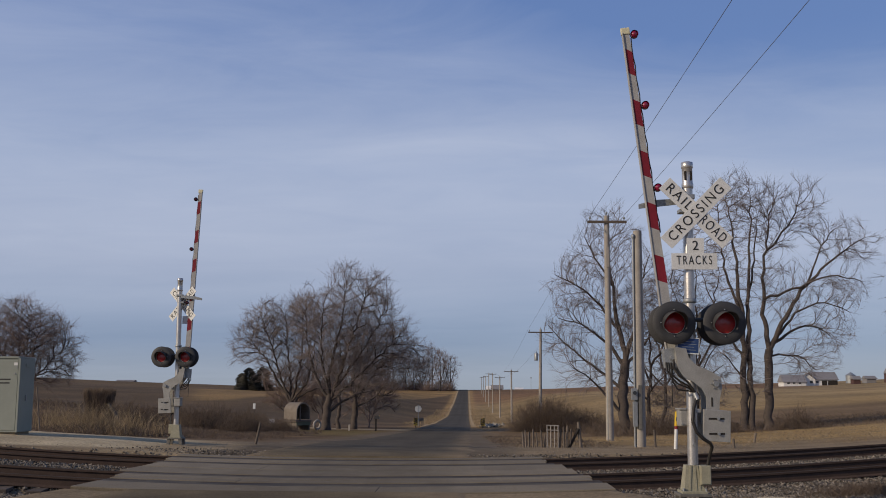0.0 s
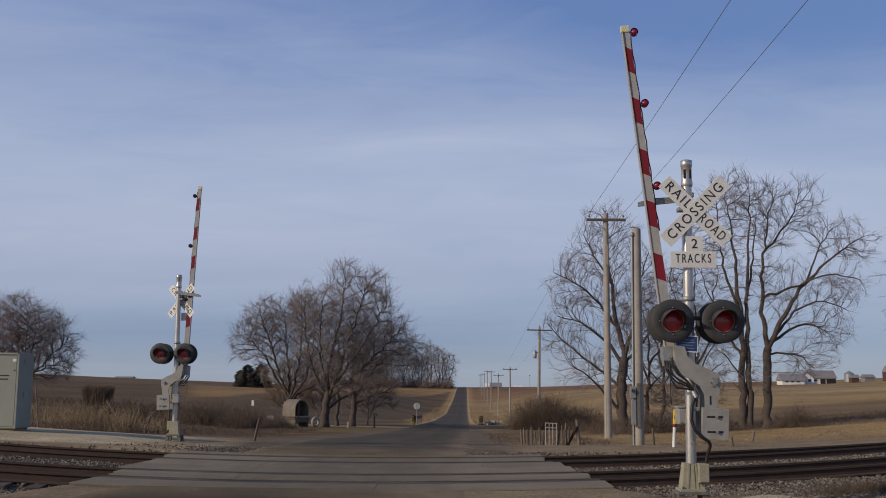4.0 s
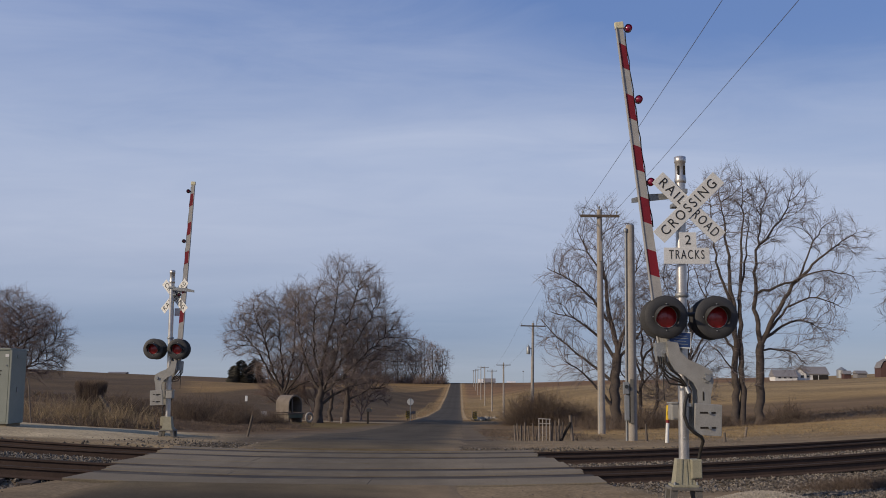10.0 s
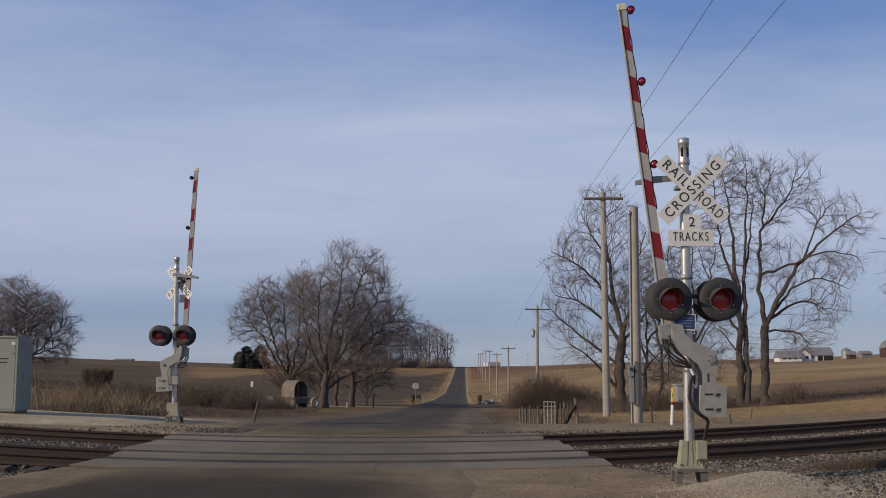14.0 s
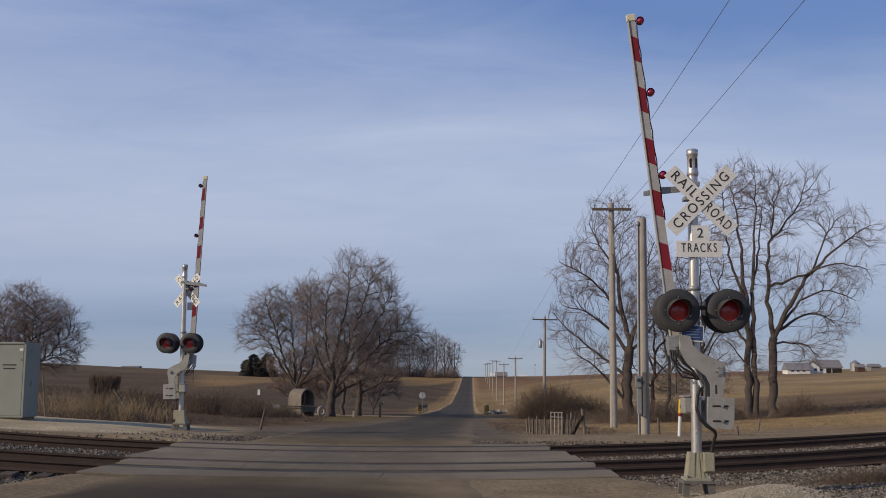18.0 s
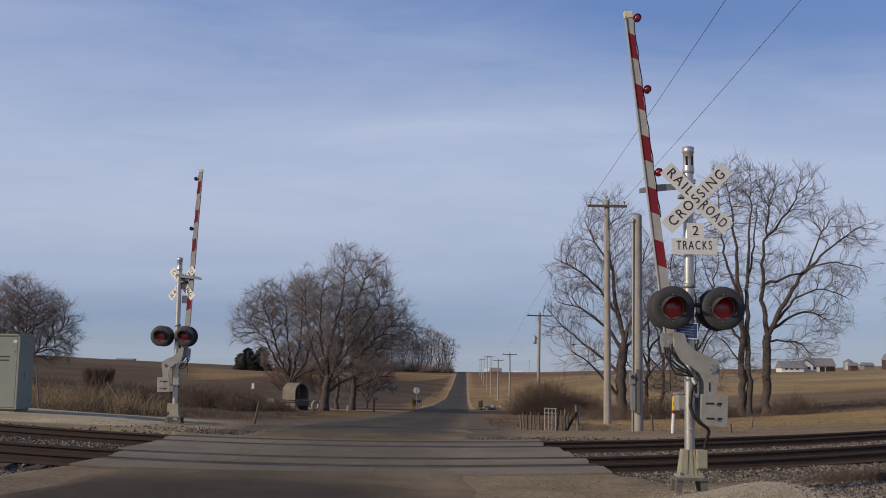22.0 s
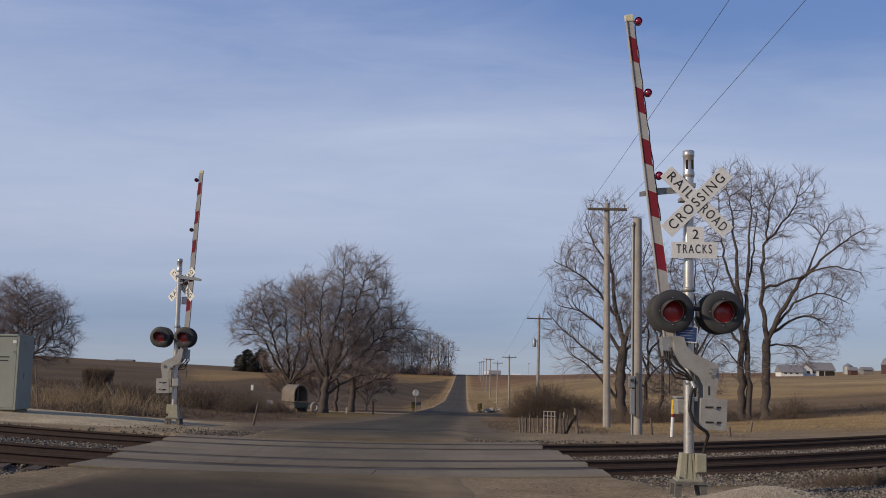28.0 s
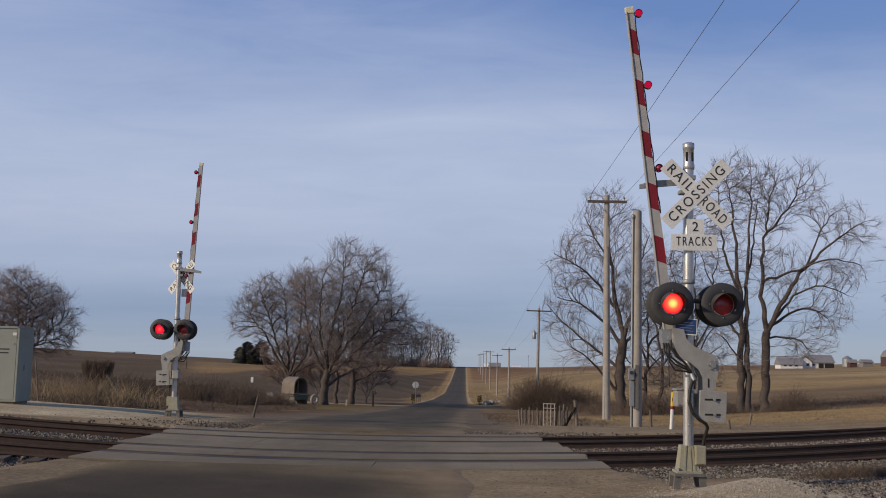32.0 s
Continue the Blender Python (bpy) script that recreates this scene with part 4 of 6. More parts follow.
    part("rest_clamp", Mesh().box((0.17, 0.16, 0.06), (0.04, 0.0, 3.85), bevel=0.01), GALV, s)
    return s


YELLOWED = surface("yellowed_plastic", (0.66, 0.62, 0.42), (0.55, 0.5, 0.33), 9, 0.5, 0.02)
build_crossing()
build_tracks()
build_stone()
near_signal = build_signal("crossing_signal", pose(2.75, 12.72, ground_z(2.75, 12.72) + 0.02, 0, 0, 0), "aluminium crossing signal with red flashers and raised gate, in gravel", -6.75, 4.36, (4.33, 3.37, 2.28), 0)
far_signal = build_signal("crossing_signal", pose(-7.5, 26.3, ground_z(-7.5, 26.3) + 0.0, 0, 0, 180), "aluminium crossing signal with raised gate beyond the tracks", -2.6, 4.92, (4.72, 3.38, 1.96), -26, wide_plate=False)


# ---- poles, wires, posts ----
def build_utility_pole(x, y, height, arm, lean=0.0, extra=False, label="weathered wooden utility pole with a crossarm"):
    p = thing("utility_pole", label, "utility pole", "poles along the road", at=pose(x, y, ground_z(x, y) - 0.05, 0, lean))
    part("pole", Mesh().tube((0, 0, -0.3), (0, 0, height), 0.175, 0.115, 12), POLEWOOD, p)
    if arm:
        part("crossarm", Mesh().box((arm, 0.09, 0.115), (0, -0.12, height - 0.30), bevel=0.01), TIE, p)
        for k in (-1, 1):
            part("brace", Mesh().tube((k * 0.45, -0.17, height - 0.34), (0, -0.13, height - 0.85), 0.015, n=6), GALV, p)
        for k in (-1, 1):
            part("insulator", Mesh().lathe([(0.018, 0.0), (0.02, 0.09), (0.05, 0.10), (0.045, 0.17), (0.0, 0.2)], (k * (arm / 2 - 0.12), -0.12, height - 0.25), n=10), GALV, p)
        part("insulator", Mesh().lathe([(0.018, 0.0), (0.02, 0.09), (0.05, 0.10), (0.045, 0.17), (0.0, 0.2)], (0, 0, height), n=10), GALV, p)
    if extra:
        part("bracket_plate", Mesh().box((0.14, 0.05, 0.9), (0, -0.15, height - 1.9), bevel=0.01), POLEWOOD, p)
        part("down_wire_guard", Mesh().tube((-0.1, -0.13, 0.0), (-0.085, -0.11, 2.4), 0.025, n=8), GALV, p)
    return p


POLES = ((6.22, 45, 10.0, 1.75), (6.85, 97, 9.5, 2.4), (7.1, 165, 8.6, 2.3), (7.2, 228, 9.2, 2.3), (7.2, 292, 11.2, 2.2), (7.3, 350, 11.5, 2.2), (7.3, 410, 10.5, 2.2), (7.3, 470, 9.5, 2.2), (7.3, 530, 8.5, 2.0))


def build_poles():
    tops = []
    for k, (x, y, h, arm) in enumerate(((6.2, -8, 10.0, 1.9),) + POLES):
        p = build_utility_pole(x, y, h, arm, lean=0.9 if k == 2 else 0.2 * math.sin(k * 2.0), extra=k == 1)
        if k == 2:
            can = part("transformer", Mesh().lathe([(0.0, -0.38), (0.17, -0.38), (0.18, -0.34), (0.18, 0.30), (0.12, 0.36), (0.0, 0.38)], (-0.42, -0.05, h - 2.6), n=14), GALV, p, "small grey pole transformer")
            part("bushing", Mesh().lathe([(0.03, 0.36), (0.055, 0.42), (0.03, 0.50), (0.0, 0.56)], (-0.42, -0.05, h - 2.6), n=8), GALV, can)
            part("hanger", Mesh().box((0.30, 0.06, 0.08), (-0.2, -0.05, h - 2.45)), GALV, p)
        tops.append((x, y, ground_z(x, y) + h - 0.1, arm))
    for side in (-1, 1):
        line = Mesh()
        for (x0, y0, z0, a0), (x1, y1, z1, a1) in zip(tops, tops[1:]):
            pts = []
            for k in range(15):
                u = k / 14
                sag = 0.2 * (4 * u * (1 - u)) * ((y1 - y0) / 55) ** 2
                pts.append((x0 + side * (a0 / 2 - 0.12) + u * (x1 - x0 + side * (a1 - a0) / 2), y0 + u * (y1 - y0), z0 + u * (z1 - z0) - sag))
            line.path(pts, 0.007, 4)
        tagged(part("power_line", line, WIRE), "thin power line strung between the poles", "cable", "two power lines")
    # stout pole with meter boxes beside the tracks
    x, y = 5.03, 30.0
    p = thing("service_pole", "stout wooden service pole with grey meter boxes", "utility pole", at=pose(x, y, ground_z(x, y), 0, 0.4))
    part("pole", Mesh().tube((0, 0, -0.3), (0, 0, 6.35), 0.155, 0.125, 14), POLEWOOD, p)
    part("pole_cap", Mesh().tube((0, 0, 6.35), (0, 0, 6.38), 0.11, 0.08, 12), GALV, p)
    part("conduit", Mesh().tube((-0.17, -0.08, 0.0), (-0.145, -0.08, 6.1), 0.032, n=8), GALV, p)
    part("weatherhead", Mesh().lathe([(0.03, 0), (0.06, 0.05), (0.05, 0.13), (0, 0.16)], (-0.145, -0.08, 6.1), n=10), GALV, p)
    mb = part("meter_box", Mesh().box((0.17, 0.13, 0.34), (-0.20, -0.22, 1.52), bevel=0.012), GALV, p)
    part("meter", Mesh().tube((-0.20, -0.28, 1.56), (-0.20, -0.34, 1.56), 0.055, n=16), GLASS, mb)
    part("breaker_box", Mesh().box((0.10, 0.12, 1.28), (-0.03, -0.21, 1.15), bevel=0.012), DARKSTEEL, p)
    part("breaker_box", Mesh().box((0.13, 0.12, 0.72), (-0.18, -0.22, 0.95), bevel=0.012), GALV, p)
    # buried-cable marker
    x, y = 5.47, 27.2
    m = thing("cable_marker", "white plastic marker post with a yellow top", "marker post", at=pose(x, y, ground_z(x, y), 0, 3.5))
    part("post", Mesh().tube((0, 0, -0.1), (0, 0, 0.62), 0.045, n=14), WHITE, m)
    part("top_sleeve", Mesh().tube((0, 0, 0.60), (0, 0, 0.98), 0.052, 0.05, 14), YELLOW, m, "bright yellow sleeve")
    part("decal", Mesh().box((0.05, 0.004, 0.1), (0, -0.052, 0.78)), INK, m)
    part("band", Mesh().tube((0, 0, 0.52), (0, 0, 0.60), 0.0475, n=14), ARMRED, m, "faded red band")
    for x, y, h, lean in ((6.35, 29.0, 0.45, 3), (5.36, 29.5, 0.48, -3), (8.3, 30.0, 0.3, 10), (7.0, 27.2, 0.25, -4), (-6.1, 29.5, 0.62, 12)):
        tagged(part("wooden_stake", Mesh().tube((0, 0, -0.1), (0, 0, h), 0.04, 0.032, 8), OLDWOOD, at=pose(x, y, ground_z(x, y), 3, lean)), "short weathered wooden stake in the verge", "stake", "stakes by the line")


def build_fence_end():
    """A few grey posts, leaning pickets and a white pipe gate at the ditch."""
    f = thing("old_fence", "remains of a grey wooden fence with a white pipe gate", "fence", at=pose(2.32, 30, ground_z(2.32, 30) - 0.02) @ Matrix.Scale(0.66, 4))
    rnd = random.Random(8)
    for x, h, r in ((-1.05, 0.72, 0.05), (-0.92, 0.78, 0.04), (-0.78, 0.70, 0.05), (-0.62, 0.82, 0.05), (-0.45, 0.68, 0.04), (-0.25, 0.8, 0.05), (-0.1, 0.62, 0.04), (0.52, 0.85, 0.06), (0.72, 0.92, 0.05), (0.88, 0.98, 0.06), (1.0, 0.84, 0.05), (1.48, 1.15, 0.085)):
        part("fence_post", Mesh().tube((0, 0, -0.3), (0, 0, h), r, r * 0.8, 9), OLDWOOD, f, at=pose(x, rnd.uniform(-0.3, 0.3), 0, rnd.uniform(-4, 4), rnd.uniform(-5, 5)))
    part("brace_post", Mesh().tube((0.95, 0, 0.0), (1.4, 0, 0.85), 0.06, n=8), HOLE, f)
    for x in (-0.02, 0.14, 0.3, 0.46):
        part("gate_bar", Mesh().tube((x, -0.3, 0.02), (x, -0.3, 0.98), 0.022, n=8), PALECON, f)
    for z in (0.80, 1.0):
        part("gate_rail", Mesh().tube((-0.05, -0.3, z), (0.5, -0.3, z - 0.02), 0.022, n=8), PALECON, f)


def build_cabinet():
    x, y = -11.14, 25.1
    z = ground_z(x - 0.6, y + 0.4) - 0.03
    c = thing("signal_cabinet", "grey aluminium railway equipment cabinet on the gravel bank", "equipment cabinet", at=pose(x, y, z, 0, 0, 0.8))
    W, D, Hh = 2.0, 0.92, 1.82
    part("body", Mesh().box((W, D, Hh), (-W / 2, D / 2, Hh / 2 + 0.06), bevel=0.012), CABINET, c)
    part("roof", Mesh().box((W + 0.04, D + 0.06, 0.05), (-W / 2 - 0.03, D / 2, Hh + 0.08), bevel=0.018), CABINET, c)
    for k in range(2):
        part("hinge_bolt", Mesh().tube((-0.06 - 0.05 * k, -0.03, 1.66 - 0.16 * k), (-0.06 - 0.05 * k, 0.0, 1.66 - 0.16 * k), 0.018, n=10), GALV, c)
    part("side_vent", Mesh().box((0.02, 0.22, 0.10), (0.006, 0.45, 1.72), bevel=0.004), CABINET, c)
    part("side_latch", Mesh().box((0.03, 0.05, 0.14), (0.014, 0.42, 0.9), bevel=0.006), GALV, c)
    part("plinth", Mesh().box((W - 0.1, D - 0.1, 0.12), (-W / 2, D / 2, 0.04)), CONCRETE, c)
    for k in (0, 1):
        d = part("door", Mesh().box((0.92, 0.012, 1.72), (-0.50 - 0.96 * k, -0.006, 0.97), bevel=0.004), CABINET, c)
        part("handle", Mesh().box((0.03, 0.03, 0.14), (-0.90 - 0.14 * k, -0.025, 1.0), bevel=0.006), GALV, d)
    for k, wd in enumerate((0.34, 0.30)):
        part("print_line", Mesh().box((wd, 0.003, 0.03), (-0.38, -0.0135, 1.36 - 0.09 * k)), INK, c)
    part("data_plate", Mesh().box((0.09, 0.003, 0.07), (-0.10, -0.0135, 1.74)), WHITE, c)
    part("corner_trim", Mesh().box((0.05, 0.05, Hh), (-0.0, 0.0, Hh / 2 + 0.06), bevel=0.008), CABINET, c)
    # a broken grey post leans in the tall grass
    tagged(part("broken_post", Mesh().tube((0, 0, -0.2), (-1.0, 0, 1.15), 0.12, 0.06, 7), OLDWOOD, at=pose(-13.15, 40, ground_z(-13.15, 40))), "broken grey post leaning in tall grass", "post")
    # guy post beside it
    tagged(part("guy_post", Mesh().tube((0, 0, -0.1), (0.05, 0, 1.25), 0.022, n=8), OLDWOOD, at=pose(-12.2, 29.0, ground_z(-12.2, 29.0), 0, -9)), "leaning grey post behind the cabinet", "post")


def build_roadside():
    # stop sign seen from behind, at the side road
    x, y = -4.95, 103
    s = thing("stop_sign", "road sign on a thin post, seen from its plain back", "road sign", at=pose(x, y, ground_z(x, y)))
    part("post", Mesh().tube((0, 0, -0.1), (0, 0, 2.35), 0.035, n=8), GALV, s)
    part("plate", Mesh().lathe([(0.0, -0.01), (0.35, -0.01), (0.35, 0.01), (0.0, 0.01)], (0, -0.05, 1.95), pose(0, 0, 0, 90), 8, smooth=False), WHITE, s)
    part("plate_post", Mesh().box((0.05, 0.02, 0.8), (0, -0.075, 1.95)), GALV, s)
    # mailbox on a dark post
    x, y = -7.6, 85
    m = thing("mailbox", "small dark mailbox on a wooden post", "mailbox", at=pose(x, y, ground_z(x, y)))
    part("post", Mesh().box((0.14, 0.14, 1.1), (0, 0, 0.5), bevel=0.01), HOLE, m)
    part("box", Mesh().prism([(-0.12, 1.0), (0.28, 1.0), (0.28, 1.18), (0.22, 1.27), (-0.06, 1.27), (-0.12, 1.18)], -0.25, 0.25), BLACK, m)
    part("flag", Mesh().box((0.02, 0.12, 0.08), (0.29, -0.1, 1.28)), YELLOW, m)
    # bridge parapets with striped marker boards
    for x, inward in ((-5.55, 1), (1.65, -1)):
        b = thing("bridge_rail", "low bridge guard rail with a striped end marker", "guard rail", "bridge rails", at=pose(x, 110, ground_z(x, 110)))
        for k in range(5):
            part("rail_post", Mesh().box((0.14, 0.14, 0.95), (0, k * 4.5, 0.4 - 0.12 * k)), OLDWOOD, b)
        part("beam", Mesh().box((0.08, 19, 0.34), (0, 9, 0.56), pose(0, 0, 0, -1.2), 0.02), OLDWOOD, b)
        bd = part("marker_board", Mesh().box((0.42, 0.02, 0.80), (0, -0.15, 0.62), bevel=0.004), BOARDYELLOW, b, "faded yellow board with black slanted stripes", at=pose(0, 0, 0, 0, 0, 0))
        for k in range(4):
            z0 = 0.26 + 0.185 * k
            part("stripe", Mesh().prism([(-0.2, z0 + (0.14 if inward > 0 else 0)), (0.2, z0 + (0 if inward > 0 else 0.14)), (0.2, z0 + (0.11 if inward > 0 else 0.25)), (-0.2, z0 + (0.25 if inward > 0 else 0.11))], -0.166, -0.161), INK, bd)
    # pale rubble on the stream bank beside the bridge
    g = np.random.default_rng(31)
    u = g.uniform(0, 1, 170)
    xs, ys = 1.9 + 1.9 * u + g.normal(0, 0.28, 170), 111.5 + 13 * u + g.normal(0, 1.0, 170)
    tagged(stones("rubble", "pale broken rubble tipped on the stream bank", xs, ys, land(xs, ys) + 0.05, g.uniform(0.25, 0.75, 170), HEAPSTONE, 32), category="rubble")
    # round-topped hut with a dark mouth
    x, y = -13.35, 80
    h = thing("round_hut", "faded tan round-topped farm hut with a dark opening", "hut", at=pose(x, y, ground_z(x, y), 0, 0, 54))
    n = 12
    arch = [(-0.74, 0.82)] + [(-0.74 * math.cos(math.pi * k / n), 1.42 + 0.72 * math.sin(math.pi * k / n)) for k in range(n + 1)] + [(0.74, 0.82)]
    inner = [(x_ * 0.9, 0.75 + (z_ - 0.75) * 0.92) for x_, z_ in arch]
    shell = Mesh()
    k = len(arch)
    ring = [(x_, -0.7, z_) for x_, z_ in arch] + [(x_, 0.7, z_) for x_, z_ in arch] + [(x_, -0.7, z_) for x_, z_ in inner] + [(x_, 0.62, z_) for x_, z_ in inner]
    fs = []
    for i in range(k - 1):
        fs += [(i, i + 1, k + i + 1, k + i), (2 * k + i, 3 * k + i, 3 * k + i + 1, 2 * k + i + 1), (i, 2 * k + i, 2 * k + i + 1, i + 1)]
    fs.append(tuple(range(k, 2 * k)))
    shell.add(ring, fs)
    part("shell", shell, HUTCH, h, "faded tan curved shell")
    part("back_wall", Mesh().prism(inner, 0.60, 0.62), OLDWOOD, h)
    part("floor_board", Mesh().box((1.75, 1.6, 0.1), (0, 0, 0.7)), OLDWOOD, h)
    for sx in (-0.8, 0.8):
        part("skid", Mesh().box((0.12, 1.45, 0.66), (sx * 0.8, 0, 0.33)), OLDWOOD, h)
    part("front_board", Mesh().box((1.5, 0.05, 0.30), (0, -0.74, 0.52)), GREENISH, h, "dull green board")
    part("side_board", Mesh().box((0.05, 1.4, 0.36), (-0.72, 0, 0.5)), HUTCH, h, "pale weathered board")
    part("door_post", Mesh().box((0.09, 0.08, 1.1), (-0.28, -0.62, 1.3)), OLDWOOD, h)
    # pale odds and ends in the yard
    for x, y, r in ((-14.9, 78, 20),):
        t = thing("lawn_chair", "old white folding chair in the weeds", "chair", "old chairs", at=pose(x, y, ground_z(x, y), 0, 0, r))
        for dx in (-0.22, 0.22):
            part("leg", Mesh().tube((dx, -0.25, 0), (dx, 0.15, 0.75), 0.018, n=6), PALECON, t)
            part("leg", Mesh().tube((dx, 0.25, 0), (dx, -0.2, 0.4), 0.018, n=6), PALECON, t)
        part("seat", Mesh().box((0.46, 0.42, 0.03), (0, -0.02, 0.4), bevel=0.01), PALECON, t)
        part("back", Mesh().box((0.46, 0.03, 0.35), (0, 0.17, 0.62), pose(0, 0, 0, -15), 0.01), PALECON, t)
    t = thing("yard_ornament", "white-painted ring standing against a tree", "ornament", at=pose(-12.35, 84.0, ground_z(-12.35, 84.0) + 0.42, 0, 12, 50))
    tor = Mesh()
    R_, r_ = 0.34, 0.10
    vs = [((R_ + r_ * math.cos(b)) * math.cos(a), r_ * math.sin(b), (R_ + r_ * math.cos(b)) * math.sin(a)) for a in [k * math.pi / 10 for k in range(20)] for b in [j * math.pi / 4 for j in range(8)]]
    tor.add(vs, [(8 * i + j, 8 * i + (j + 1) % 8, 8 * ((i + 1) % 20) + (j + 1) % 8, 8 * ((i + 1) % 20) + j) for i in range(20) for j in range(8)], True)
    part("ring", tor, PALECON, t)
    sign = thing("yard_sign", "small white plate on a thin grey post in weeds", "sign", at=pose(-12.55, 60, ground_z(-12.55, 60)))
    part("post", Mesh().tube((0, 0, -0.1), (0, 0, 1.5), 0.025, n=6), OLDWOOD, sign)
    part("plate", Mesh().box((0.15, 0.02, 0.32), (0, -0.03, 1.55), bevel=0.004), WHITE, sign)
    for x, y, h_, w_s in ((-9.7, 84, 0.5, 0.14),):
        tagged(part("white_post", Mesh().box((w_s, 0.12, h_), (0, 0, h_ / 2), bevel=0.01), PALECON, at=pose(x, y, ground_z(x, y))), "small white-painted post in the yard", "post", "white posts")


GREENISH = surface("dull_green_board", (0.105, 0.125, 0.090), (0.08, 0.092, 0.068), 3, 0.85, 0.1)
PALECON = surface("pale_concrete", (0.36, 0.33, 0.29), (0.26, 0.235, 0.205), 2, 0.9, 0.2)


# ---- farm on the skyline ----
def gable(m, w, d, eave, ridge, at=(0, 0)):
    x0, y0 = at
    m.prism([(x0 - w / 2, 0), (x0 + w / 2, 0), (x0 + w / 2, eave), (x0, ridge), (x0 - w / 2, eave)], y0, y0 + d)


def build_house(name, label, x, y, w, d, eave, ridge, wall, roof, openings=(), windows=(), yaw=0.0):
    """A long building whose ridge runs across the view."""
    h = thing(name, label, "building", "farm buildings", at=pose(x, y, ground_z(x, y) - 0.3, 0, 0, yaw))
    part("wall", Mesh().add([(-w / 2, 0, 0), (w / 2, 0, 0), (w / 2, d, 0), (-w / 2, d, 0), (-w / 2, 0, eave), (w / 2, 0, eave), (w / 2, d, eave), (-w / 2, d, eave), (-w / 2, d / 2, ridge), (w / 2, d / 2, ridge)],
                            [(0, 1, 5, 4), (2, 3, 7, 6), (1, 2, 6, 9, 5), (3, 0, 4, 8, 7)]), wall, h)
    e = 0.5
    part("roof", Mesh().add([(-w / 2 - e, -e, eave - 0.15), (w / 2 + e, -e, eave - 0.15), (w / 2 + e, d / 2, ridge + 0.1), (-w / 2 - e, d / 2, ridge + 0.1), (w / 2 + e, d + e, eave - 0.15), (-w / 2 - e, d + e, eave - 0.15),
                             (-w / 2 - e, -e, eave - 0.4), (w / 2 + e, -e, eave - 0.4)],
                            [(0, 1, 2, 3), (3, 2, 4, 5), (6, 7, 1, 0), (0, 3, 5), (1, 4, 2)]), roof, h)
    # near-black boxes flush with the wall stand for the shade inside open bays
    for dx, dw, dh in openings:
        part("garage_door", Mesh().box((dw, 0.1, dh), (dx, -0.03, dh / 2 + 0.3)), HOLE, h)
    for dx, dz, dw, dh in windows:
        wn = part("window", Mesh().box((dw, 0.12, dh), (dx, -0.03, dz)), SIDING, h)
        part("pane", Mesh().box((dw * 0.8, 0.06, dh * 0.85), (dx, -0.08, dz)), GLASS, wn)
    return h


